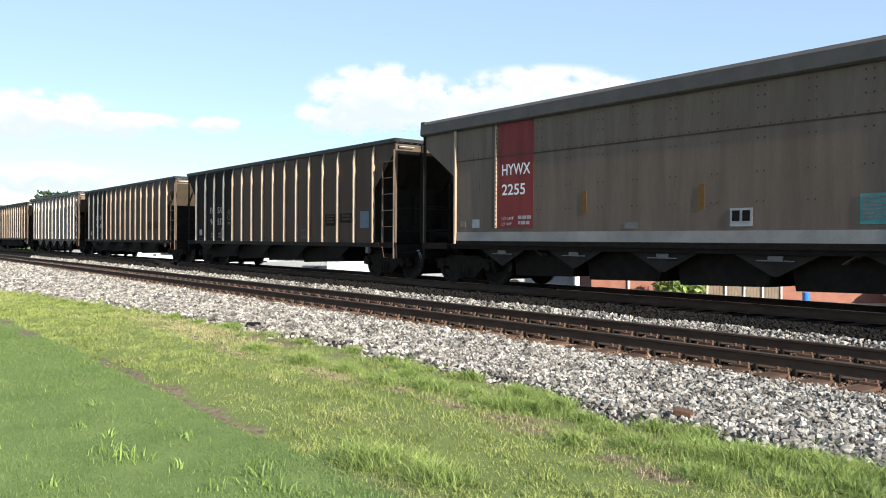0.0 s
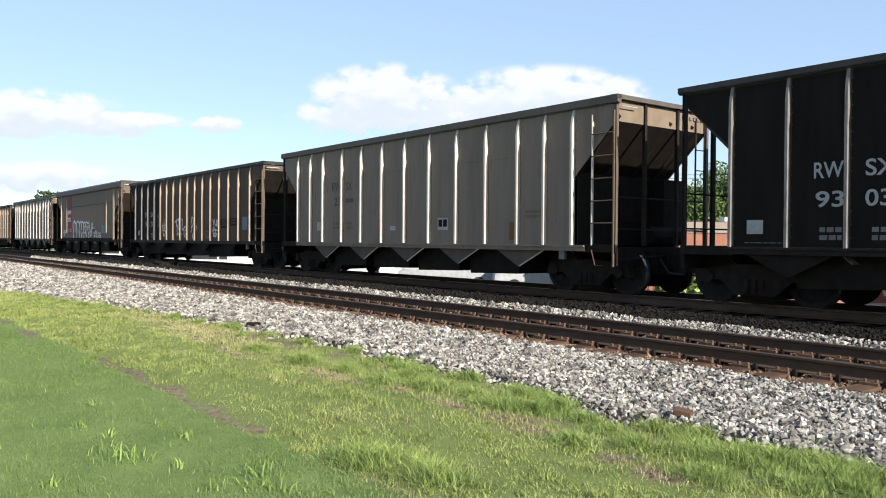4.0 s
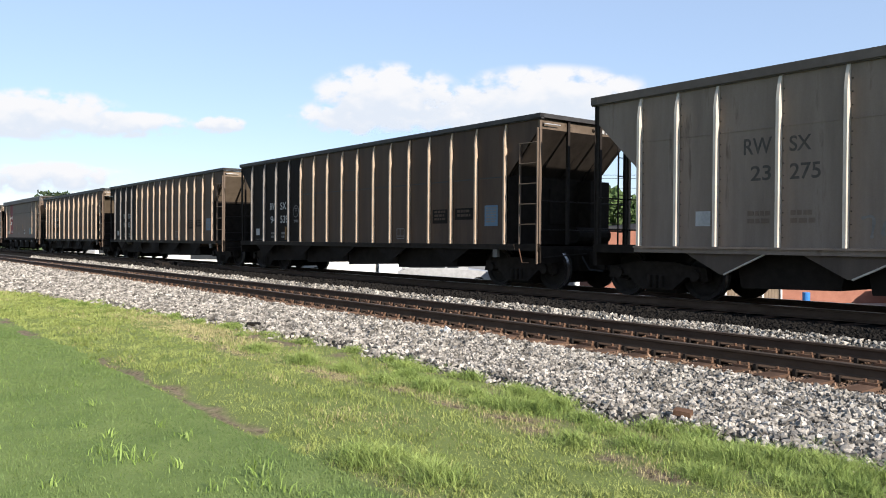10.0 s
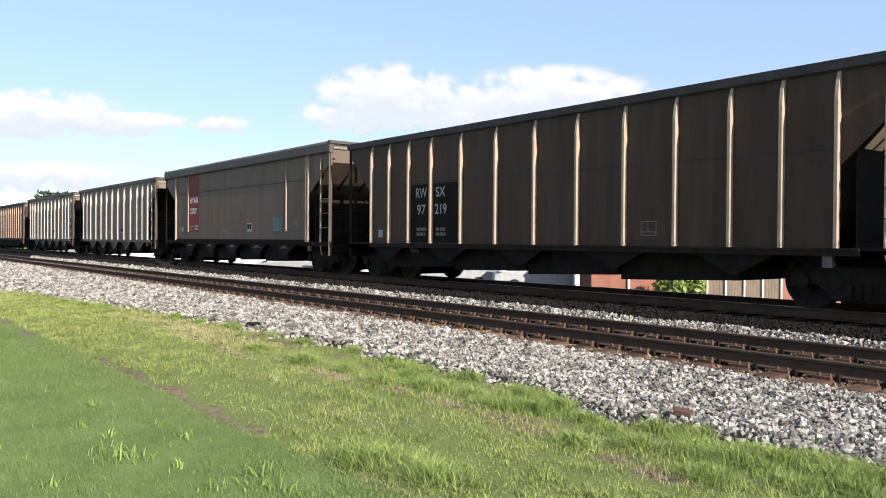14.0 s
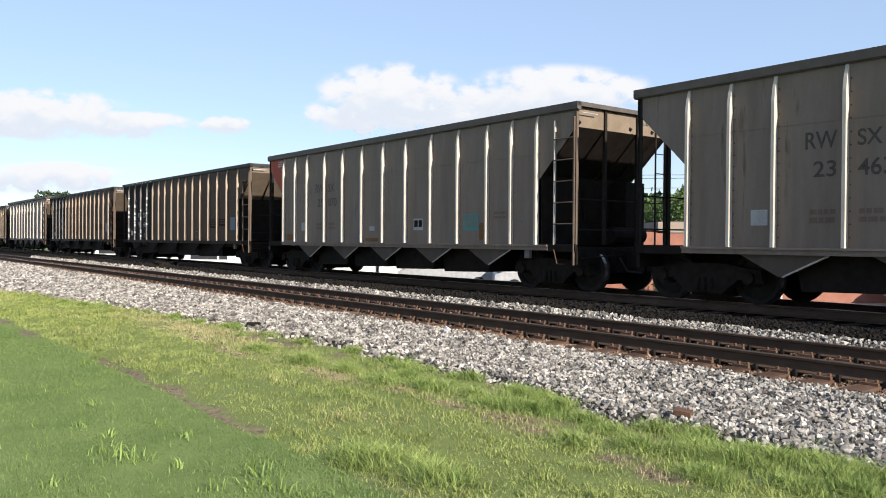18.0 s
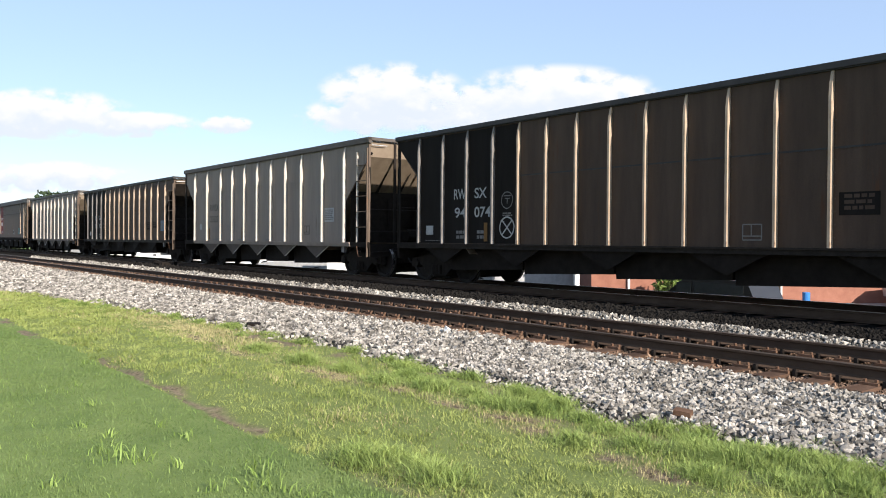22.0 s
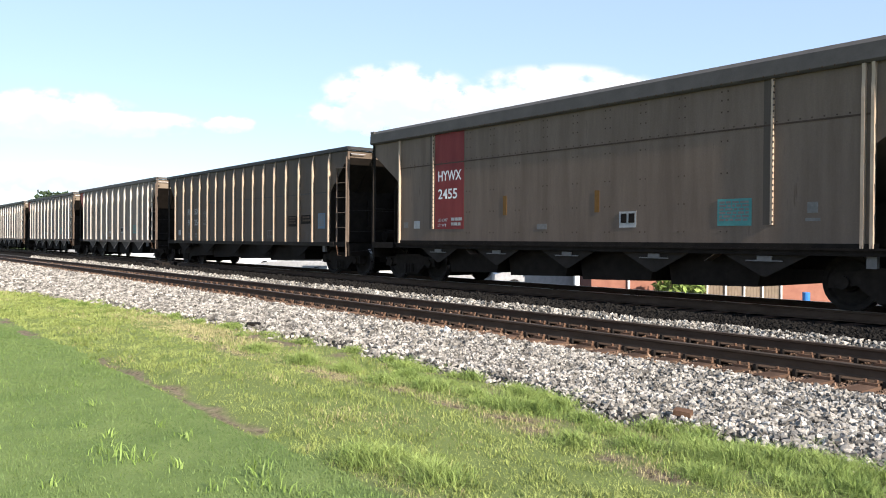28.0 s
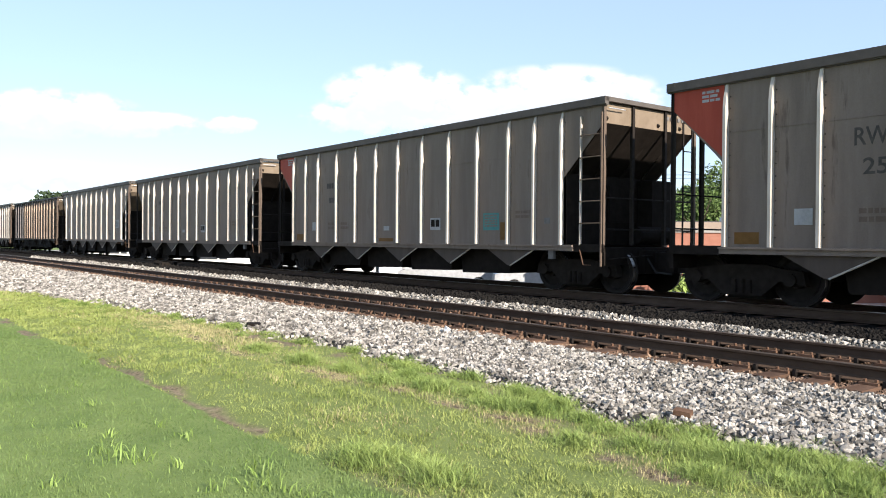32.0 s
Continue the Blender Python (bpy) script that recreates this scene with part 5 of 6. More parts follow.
        panel(car, "repaint_panel", 2.99, 3.89, SILL_TOP + 0.02, 2.56, M["black"], "black repainted panel behind the number", y)
        panel(car, "repaint_panel", 3.98, 5.07, SILL_TOP + 0.02, 2.56, M["black"], "black repainted panel behind the number", y)
        letters("RW", 0.48, 0.25, M["stencil"], car, 3.23, 2.18, y - 0.006)
        letters("SX", 0.4, 0.25, M["stencil"], car, 4.08, 2.18, y - 0.006)
        letters(a, 0.38, 0.26, M["stencil"], car, 3.28, 1.74, y - 0.006)
        letters(b, 0.48, 0.26, M["stencil"], car, 4.05, 1.74, y - 0.006)
        text_bars(car, 3.27, 3.7, 1.15, 1.4, 2, M["stencil_dim"], y - 0.006)
        text_bars(car, 4.1, 4.5, 1.15, 1.4, 2, M["stencil_dim"], y - 0.006)
        panel(car, "notice_plate", 1.45, 1.66, 1.15, 1.36, M["stencil"], "small white notice plate", y - 0.002)
        part("notice_frame", ribbon(field(0.34, 0.26), 0.02, 0, 0), M["stencil_dim"], car, at=(10.5, y - 0.003, 1.2))
        extra = " with a black number panel"
    else:
        panel(car, "red_panel", 2.79, 3.94, 1.36, 3.76, M["red"], "faded red panel", y - 0.001)
        letters(a, 0.92, 0.25, M["white"], car, 2.92, 2.56, y - 0.007)
        letters(b, 0.76, 0.25, M["white"], car, 2.92, 2.11, y - 0.007)
        letters("LD LMT", 0.4, 0.07, M["stencil"], car, 2.92, 1.55, y - 0.007)
        letters("LT WT", 0.34, 0.07, M["stencil"], car, 2.92, 1.42, y - 0.007)
        text_bars(car, 3.46, 3.87, 1.4, 1.64, 2, M["stencil"], y - 0.007)
        panel(car, "notice_plate", 1.88, 2.14, 1.38, 1.58, M["stencil"], "small white notice plate", y - 0.002)
        panel(car, "notice_plate", 1.42, 1.62, 1.4, 1.55, M["stencil_dim"], "", y - 0.002)
        q = 0.4 if "graffiti" in feats else 0.0
        panel(car, "notice_plate", 8.71 + q, 9.12 + q, 1.35, 1.66, M["stencil"], "white notice plate with two dark fields", y - 0.002)
        panel(car, "notice_field", 8.75 + q, 8.89 + q, 1.44, 1.62, M["under"], "", y - 0.007)
        panel(car, "notice_field", 8.94 + q, 9.08 + q, 1.44, 1.62, M["under"], "", y - 0.007)
        panel(car, "notice_panel", 10.86, 11.5, 1.36, 1.82, M["teal"], "teal notice panel with pale lines", y - 0.002)
        text_bars(car, 10.9, 11.45, 1.42, 1.78, 6, M["stencil_dim"], y - 0.007)
        panel(car, "notice_plate", 6.45, 6.75, 1.33, 1.45, M["stencil_dim"], "", y - 0.002)
        panel(car, "notice_plate", 12.45, 12.62, 1.55, 1.72, M["stencil_dim"], "", y - 0.002)
        panel(car, "notice_plate", 12.42, 12.66, 1.42, 1.47, M["stencil_dim"], "", y - 0.002)
        for x in (5.35, 8.08):
            panel(car, "orange_stripe", x, x + 0.12, 1.66, 2.1, M["orange"], "orange paint stripe", y - 0.002)
        if "stripe" in feats:
            panel(car, "white_stripe", 1.3, 13.2, 1.04, 1.28, M["concrete"], "dirty white stripe along the sill", y - 0.002)
            extra = " with a white sill stripe"
        if "graffiti" in feats:
            for strokes, w, text in ((SPRAY_A, 0.11, "large white sprayed letters"), (SPRAY_B, 0.11, "large white sprayed letters"), (SPRAY_BOX, 0.09, "white sprayed box and loops"), (SPRAY_WORD, 0.032, "white sprayed word"), (SPRAY_TAG, 0.042, "white sprayed tag"), (SPRAY_RING, 0.042, "white sprayed spiral"), (SPRAY_LEFT, 0.032, "white sprayed tag")):
                scrawl(strokes, w, M["spray"], car, text, (-0.13, y - 0.009, 0))
            extra = " and large white graffiti"
        body += " red-panelled"
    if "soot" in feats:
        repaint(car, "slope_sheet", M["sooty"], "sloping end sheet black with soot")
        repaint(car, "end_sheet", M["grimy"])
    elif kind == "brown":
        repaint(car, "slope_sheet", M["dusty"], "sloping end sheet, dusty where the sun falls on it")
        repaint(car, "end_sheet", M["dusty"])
    tagged(car, f"{body} {word}{extra}")


PLAN = [
    # kind, place at mid clip, number left and right of the rib, features
    # leading car, never in view: added to cast its shadow on what follows
    ("grey", 168.28, None, None, ()),
    ("smooth", 151.76, "HYWX", "2255", ("stripe", "teal")),
    ("brown", 134.86, "94", "537", ("soot", "patch", "circle", "blue")),
    ("brown", 117.67, "93", "039", ("patch",)),
    ("grey", 101.87, "23", None, ()),
    ("brown", 84.69, "94", "213", ("scuffed", "soot", "patch", "circle", "graffiti", "blue")),
    ("smooth", 68.32, "HYWX", "2200", ("graffiti", "teal")),
    ("grey", 52.64, "23", "275", ("tag", "teal")),
    ("brown", 35.46, "94", "539", ("soot", "patch", "circle", "blue")),
    ("brown", 18.16, "93", "131", ("patch", "blue")),
    ("late", 1.10, "97", "219", ("black",)),
    ("smooth", -14.96, "HYWX", "2007", ("teal",)),
    ("grey", -30.64, "23", "463", ("teal",)),
    ("grey", -46.49, "25", "070", ("corner", "teal")),
    ("brown", -63.74, "93", "446", ("patch", "blue", "worn")),
    ("brown", -81.04, "94", "074", ("patch", "circle", "cross", "blue")),
    ("wide", -97.13, "RWSX", "23627", ()),
    ("brown", -114.20, "94", "709", ("soot", "patch", "circle", "blue")),
    ("wide", -130.25, "RWSX", None, ()),
    ("smooth", -146.27, "HYWX", "2455", ("teal",)),
    ("brown", -163.27, "94", "254", ("soot", "umber", "circle", "blue")),
    ("grey", -179.23, "25", "177", ("corner", "teal")),
    ("grey", -195.10, None, None, ("corner", "teal")),
    ("grey", -210.87, None, None, ()),
    ("wide", -226.69, None, None, ()),
    ("brown", -243.81, None, None, ("patch",)),
    ("grey", -259.62, None, None, ()),
    ("brown", -276.75, None, None, ("patch",)),
]


def run(t):
    """How far the train has gone since mid clip, in metres."""
    u = (t - 16.0) / 16.0
    return 16.0 * (10.5593 * u + 0.0764 * u * u + 0.02142 * u ** 3 - 0.00214 * u ** 4)


TEMPLATES = {}
for kind in KINDS:
    TEMPLATES[kind] = make_hopper(kind)
CARS = []
used = set()
for kind, x0, num_a, num_b, feats in PLAN:
    at = pose(x0 + run(0), TRACK_FAR, TOP_FAR)
    car = TEMPLATES[kind] if kind not in used else copy_thing(TEMPLATES[kind], at)
    used.add(kind)
    car.matrix_basis = at
    CARS.append((car, x0))
for (car, x0), (kind, _, num_a, num_b, feats) in zip(CARS, PLAN):
    dress(car, kind, num_a, num_b, feats)

# ---- behind the train ----
def make_tree(x, y, z, h, r, seed, label="leafy green roadside tree"):
    rg = np.random.default_rng(seed)
    tr = thing("tree", label, "tree", (x, y, z), group="trees behind the tracks")
    bm = bmesh.new()
    bar(bm, (0, 0, -0.2), (rg.uniform(-0.2, 0.2), rg.uniform(-0.2, 0.2), h * 0.55), 0.05 * h ** 0.8, 8, 0.02 * h ** 0.8)
    for i in range(7):
        a = rg.uniform(0, 6.28)
        bar(bm, (0, 0, h * rg.uniform(0.3, 0.5)), (r * 0.7 * math.cos(a), r * 0.7 * math.sin(a), h * rg.uniform(0.55, 0.9)), 0.09, 6, 0.03)
    part("trunk", bm, M["bark"], tr)
    n = int(11000 * min(2.0, r * h / 26))
    lobes = rg.normal(size=(26, 3))
    lobes /= np.linalg.norm(lobes, axis=1)[:, None]
    cen = lobes * np.array([r * 0.62, r * 0.62, h * 0.36]) * rg.uniform(0.4, 1.0, (26, 1)) + np.array([0, 0, h * 0.58])
    pick = rg.integers(0, 26, n)
    d = rg.normal(size=(n, 3))
    d /= np.linalg.norm(d, axis=1)[:, None]
    pos = cen[pick] + d * (rg.uniform(0.25, 1.0, n) ** 0.6 * r * 0.42)[:, None]
    pos[:, 2] = np.maximum(pos[:, 2], h * 0.12)
    u = rg.normal(size=(n, 3))
    u /= np.linalg.norm(u, axis=1)[:, None]
    w = np.cross(u, rg.normal(size=(n, 3)))
    w /= np.linalg.norm(w, axis=1)[:, None]
    s = rg.uniform(0.06, 0.15, n)[:, None] * (0.7 + 0.04 * h)
    v = np.stack([pos - u * s, pos + w * s * 0.55, pos + u * s, pos - w * s * 0.55], 1).reshape(-1, 3)
    f = np.arange(4 * n).reshape(-1, 4)
    part("crown", cloud_of("crown", v.tolist(), f.tolist(), M["leaf"]), None, tr)
    return tr


def spot(a, d):
    """The place on plan at depth d along the view's middle line and a to its right."""
    return -0.7894 * d + 0.6138 * a, 0.6138 * d + 0.7894 * a


for i, (a, d, h, r) in enumerate(((17.5, 55, 6.6, 2.6), (20.0, 56, 7.8, 2.9), (22.6, 55, 8.9, 3.1), (25.4, 57, 8.8, 3.2), (28.0, 58, 8.0, 3.0), (31.0, 60, 8.2, 3.2), (34.5, 62, 8.4, 3.4), (16.5, 60, 5.6, 2.6), (24.0, 63, 8.0, 3.4), (29.5, 66, 8.6, 3.6), (38.5, 62, 8.5, 3.4), (20.5, 65, 6.6, 3.2))):
    x, y = spot(a, d)
    make_tree(x, y, -1.2, h, r, 40 + i)


def woods(name, label, a0, a1, d, zf, hf, count, size, seed, mat="wood_far"):
    """A far belt of trees: many clumps of leaves with an uneven top, across the view at depth d."""
    rg = np.random.default_rng(seed)
    V, F = [], []
    for i in range(count):
        a = rg.uniform(a0, a1)
        h = hf(a) * (0.85 + 0.22 * noise.noise((a * 0.06, seed, 0)) + 0.12 * noise.noise((a * 0.21, seed, 3)))
        z = rg.uniform(0, 1) ** 0.6 * h
        x, y = spot(a, d + rg.uniform(-1, 1) * size * 3)
        c = np.array((x, y, zf + z))
        for k in range(3):
            u = rg.normal(size=3)
            u /= np.linalg.norm(u)
            w = np.cross(u, rg.normal(size=3))
            w /= np.linalg.norm(w)
            s = size * rg.uniform(0.5, 1.1)
            b = len(V)
            o = c + rg.normal(size=3) * size * 0.6
            V += [tuple(o - u * s), tuple(o + w * s * 0.7), tuple(o + u * s), tuple(o - w * s * 0.7)]
            F.append((b, b + 1, b + 2, b + 3))
    return tagged(part(name, cloud_of(name, V, F, M[mat]), None), label, "woods", kind="stuff")


woods("distant_woods", "wooded hillside far behind the buildings", -30, 120, 170, -2, lambda a: 15.0, 6500, 1.1, 3)
M["wood_dark"] = surface("far_dark_woods", (0.022, 0.038, 0.02), (0.05, 0.072, 0.036), 0.8, 0.15, 1.2, (1, 1, 1), 0.0, island=True, each=0.4)
woods("distant_woods", "dark line of trees far down the line", -300, -140, 330, -2, lambda a: 15.5 + 9.5 * math.exp(-((a + 168) / 5.0) ** 2) + 7.0 * math.exp(-((a + 157) / 8.0) ** 2), 6000, 1.1, 5, "wood_dark")


M["fascia"] = surface("tan_fascia_paint", (0.24, 0.188, 0.148), (0.296, 0.236, 0.188), 0.7, 1.5, 50, (1, 1, 1), 0.1)


def make_building():
    b = thing("brick_building", "low red brick shop building with a pale trim and flat roof", "building", Matrix.Translation((*spot(0, 30), -1.2)) @ Matrix.Rotation(radians(52.132), 4, "Z"))
    low, high, far = 5.65, 8.2, 44.0
    part("wall", boxes((low, high, 0, 0.3, 0, 2.72), (low, low + 0.3, 0.3, 10, 0, 2.72), (low, high, 9.7, 10, 0, 2.72)), M["brick"], b, "red brick wall of the lower wing")
    part("roof", boxes((low + 0.3, high, 0.3, 9.7, 2.5, 2.56)), M["asphalt"], b)
    part("coping", boxes((low - 0.04, high, -0.04, 0.34, 2.72, 2.78)), M["chord_dark"], b)
    part("wall", boxes((high, far, 0, 0.3, 0, 2.64), (high, high + 0.3, 0.3, 12, 0, 2.64), (far - 0.3, far, 0.3, 12, 0, 2.64), (high + 0.3, far - 0.3, 11.7, 12, 0, 2.64)), M["brick"], b, "red brick wall")
    part("trim_band", boxes((high - 0.02, far + 0.02, -0.05, 0.0, 2.64, 2.74)), M["concrete"], b, "white painted band")
    part("fascia", boxes((high - 0.05, far + 0.05, -0.06, 12.05, 2.74, 3.04)), M["fascia"], b, "tan fascia of the flat roof")
    part("roof", boxes((high + 0.1, far - 0.1, 0.1, 11.9, 3.04, 3.08)), M["asphalt"], b)
    for a in (11.7, 13.9, 16.6, 19.5):
        part("roof_vent", boxes((a - 0.3, a + 0.3, 2.0, 2.6, 3.08, 3.3)), M["white"], b, "white roof vent")
    for a in (19.0, 24.0):
        w = part("window", boxes((a - 0.8, a + 0.8, -0.02, 0.0, 0.9, 2.1)), M["glass"], b, "dark shop window")
        part("frame", boxes((a - 0.88, a - 0.8, -0.05, 0, 0.82, 2.18), (a + 0.8, a + 0.88, -0.05, 0, 0.82, 2.18), (a - 0.8, a + 0.8, -0.05, 0, 0.82, 0.9), (a - 0.8, a + 0.8, -0.05, 0, 2.1, 2.18), (a - 0.03, a + 0.03, -0.05, -0.021, 0.9, 2.1)), M["white"], w)
    part("downpipe", bars(((7.05, -0.06, 0), (7.05, -0.06, 2.7), 0.05)), M["white"], b)
    part("meter_box", boxes((12.45, 12.75, -0.2, 0, 0.75, 1.3)), M["galv"], b, "pale gray meter box")
    part("sign_board", boxes((12.75, 13.05, -0.06, 0, 1.15, 1.35)), M["white"], b, "small white sign")
    return b


make_building()
tagged(part("road", boxes((-160, 60, 19.6, 24.2, -1.6, -1.5)), M["asphalt"], None), "gray asphalt road behind the tracks", "road", kind="structure")
tagged(part("kerb", boxes((-160, 60, 24.2, 24.42, -1.6, -1.17)), M["concrete"], None), "pale concrete kerb along the road", "kerb", kind="structure")
tagged(part("pavement", boxes((-160, 60, 24.42, 60, -1.3, -1.19)), M["concrete"], None), "pale paved lot behind the tracks", "pavement", kind="structure")


def make_car(a, d, paint, label, tall=0.0, rot=0.0, name="parked_car", L=4.5, at=None):
    x, y = spot(a, d)
    c = thing(name, label, "car", at or pose(x, y, -1.19, 0, 0, 52.1 + rot), group="vehicles behind the tracks")
    bm = bmesh.new()
    z1 = 0.95 + tall * 0.15
    slab(bm, ((-L / 2, 0.35), (-L / 2 + 0.05, z1 - 0.1), (-L / 2 + 0.4, z1), (L / 2 - 1.2, z1), (L / 2 - 0.15, z1 - 0.12), (L / 2, 0.6), (L / 2 - 0.05, 0.32)), -0.86, 0.86)
    part("body", bm, paint, c)
    bm = bmesh.new()
    z2 = 1.45 + tall
    slab(bm, ((-L / 2 + 0.2, z1), (-L / 2 + 0.45, z2), (L / 2 - 2.0, z2), (L / 2 - 1.25, z1)), -0.76, 0.76)
    part("cabin", bm, paint, c)
    for s in (-1, 1):
        part("window", boxes((-L / 2 + 0.55, -0.1, s * 0.765 - 0.005, s * 0.765 + 0.005, z1 + 0.06, z2 - 0.1)), M["glass"], c)
        part("window", boxes((0.0, L / 2 - 1.75, s * 0.765 - 0.005, s * 0.765 + 0.005, z1 + 0.06, z2 - 0.12)), M["glass"], c)
    for wx in (-L / 2 + 0.85, L / 2 - 0.85):
        for s in (-1, 1):
            bm = bmesh.new()
            lathe(bm, [(0.1, s * 0.7), (0.32, s * 0.7), (0.34, s * 0.78), (0.32, s * 0.88), (0.2, s * 0.88), (0.18, s * 0.86)], 16)
            part("wheel", bm, M["rubber"], c, at=(wx, 0, 0.34))
    for s in (-1, 1):
        part("headlight", boxes((L / 2 - 0.12, L / 2 - 0.02, s * 0.6 - 0.14, s * 0.6 + 0.14, 0.6, 0.74)), M["white"], c)
    return c


make_car(18.6, 28.5, M["galv"], "silver sedan parked before the brick building", 0, 180)
make_car(4.4, 34.0, M["galv"], "pale gray sedan parked beside the brick building", 0, 0)
make_car(0.2, 36.0, M["galv"], "silver pickup parked behind the tracks", 0.2, 0)
make_car(-3.2, 46.0, M["white"], "white van parked behind the tracks", 0.7, 0, "parked_van", 5.0)
make_car(-8.8, 47.0, M["galv"], "silver car parked behind the tracks", 0.1, 180)
make_car(-13.4, 48.0, M["white"], "white car parked behind the tracks", 0.1, 0)
make_car(-19.5, 60.0, M["white"], "white car parked behind the tracks", 0.1, 0)
striped = make_car(-14.6, 60.0, M["white"], "white van with a red band parked behind the tracks", 0.25, 0, "parked_van", 4.2)
part("roof_band", boxes((-1.95, 0.3, -0.8, 0.8, 1.42, 1.72)), M["redtri"], striped, "red band along the top")
make_car(-25.0, 62.0, M["white"], "white car parked behind the tracks", 0.3, 0)
make_car(-31.0, 82.0, M["white"], "white van parked far down the road", 0.7, 0, "parked_van")
make_car(-38.0, 84.0, M["galv"], "silver car parked far down the road", 0.1, 0)


M["car_dark"] = surface("dark_gray_car_paint", (0.02, 0.02, 0.022), (0.03, 0.03, 0.032), 0.3, 2, 60, (1, 1, 1), 0.02, gloss=0.5)
# two cars that drive past behind the train: the car, its place at the start, metres a second
PASSING = [(make_car(0, 0, M["car_dark"], "dark gray car driving past behind the train", 0.05, at=pose(162.0, 21.0, -1.5, 0, 0, 180), name="passing_car"), 162.0, -8.0),
           (make_car(0, 0, M["white"], "white sedan driving past behind the train", -0.03, at=pose(180.2, 21.0, -1.5, 0, 0, 180), name="passing_car"), 180.2, -8.3)]
for driven, _, _ in PASSING:
    for k in (-1, 1):
        part("tail_light", boxes((-2.27, -2.22, k * 0.62 - 0.14, k * 0.62 + 0.14, 0.66, 0.8)), M["redtri"], driven, "red tail light")


def make_trailer(a, d):
    x, y = spot(a, d)
    t = thing("box_trailer", "white box trailer parked behind the tracks", "trailer", pose(x, y, -1.19, 0, 0, 52.1))
    for k in (-1, 1):
        part("box", boxes((k * 1.35 - 1.25, k * 1.35 + 1.25, -1.1, 1.1, 0.5, 2.6)), M["white"], t)
    part("chassis", boxes((-2.7, 2.7, -1.0, 1.0, 0.35, 0.5)), M["under"], t)
    for wx in (-1.6, 1.6):
        for s in (-1, 1):
            bm = bmesh.new()
            lathe(bm, [(0.1, s * 0.8), (0.34, s * 0.8), (0.36, s * 0.88), (0.34, s * 0.98), (0.2, s * 0.98)], 16)
            part("wheel", bm, M["rubber"], t, at=(wx, 0, 0.36))
    return t


make_trailer(-3.4, 42.0)

tagged(part("bollard", bars(((0, 0, -0.1), (0, 0, 1.5), 0.11, 12)), M["white"], None, at=(*spot(5.0, 29.5), -1.19)), "white painted post beside the brick wall", "post")

# blue drum and small post before the brick wall
bm = bmesh.new()
lathe(bm, [(0.24, 0), (0.27, 0.02), (0.27, 0.3), (0.285, 0.31), (0.27, 0.33), (0.27, 0.6), (0.285, 0.61), (0.27, 0.63), (0.27, 0.86), (0.24, 0.88)], 18, "z")
M["drum"] = surface("blue_plastic", (0.03, 0.16, 0.42), (0.05, 0.2, 0.5), 0.4, 4, 60, (1, 1, 1), 0.05)
tagged(part("drum", bm, M["drum"], None, at=pose(*spot(13.5, 29.3), -1.19) @ Matrix.Scale(0.5, 4)), "blue plastic drum standing before the brick wall", "drum")


def make_fence():
    f = thing("fence", "brown board fence between thin galvanised posts", "fence", Matrix.Translation((*spot(0, 29.0), -1.19)) @ Matrix.Rotation(radians(52.132), 4, "Z"))
    for i in range(5):
        part("post", bars(((9.7 + i * 0.68, -0.05, 0), (9.7 + i * 0.68, -0.05, 1.75), 0.035)), M["white"], f)
    for i in range(24):
        part("board", boxes((9.72 + i * 0.113, 9.72 + i * 0.113 + 0.105, 0, 0.02, 0.05, 1.2 + 0.02 * (i % 3))), M["cream"], f)
    for z in (0.2, 1.0):
        part("rail", bars(((9.7, 0.03, z), (12.42, 0.03, z), 0.02)), M["galv"], f)


make_fence()


def make_bush(x, y, r, h, seed):
    rg = np.random.default_rng(seed)
    n = 500
    d = rg.normal(size=(n, 3))
    d /= np.linalg.norm(d, axis=1)[:, None]
    pos = d * (rg.uniform(0.4, 1, n) ** 0.5)[:, None] * np.array([r, r * 0.6, h * 0.5]) + np.array([0, 0, h * 0.5])
    u = rg.normal(size=(n, 3)) * 0.07
    w = rg.normal(size=(n, 3)) * 0.05
    v = np.stack([pos - u, pos + w, pos + u, pos - w], 1).reshape(-1, 3)
    tagged(part("bush", cloud_of("bush", v.tolist(), np.arange(4 * n).reshape(-1, 4).tolist(), M["blade_clump"]), None, at=(x, y, -1.17)), "low olive-green weeds before the brick wall", "bush")


make_bush(*spot(8.3, 28.8), 0.7, 1.15, 4)
make_bush(*spot(9.15, 28.9), 0.5, 1.25, 5)


def make_pole(x, y, h):
    p = thing("utility_pole", "wooden utility pole with a crossarm", "utility pole", (x, y, -1.2))
    part("pole", bars(((0, 0, -0.3), (0, 0, h), 0.15, 10, 0.1)), M["bark"], p)
    part("crossarm", boxes((-0.06, 0.06, -1.1, 1.1, h - 0.7, h - 0.58)), M["bark"], p)
    for yy in (-1.0, -0.45, 0.45, 1.0):
        part("insulator", bars(((0, yy, h - 0.58), (0, yy, h - 0.42), 0.045, 8)), M["galv"], p)
    return p


POLES = ((7.05, 6.5), (44.0, 7.8), (82.0, 7.8))
for a, h in POLES:
    make_pole(*spot(a, 46.0), h)


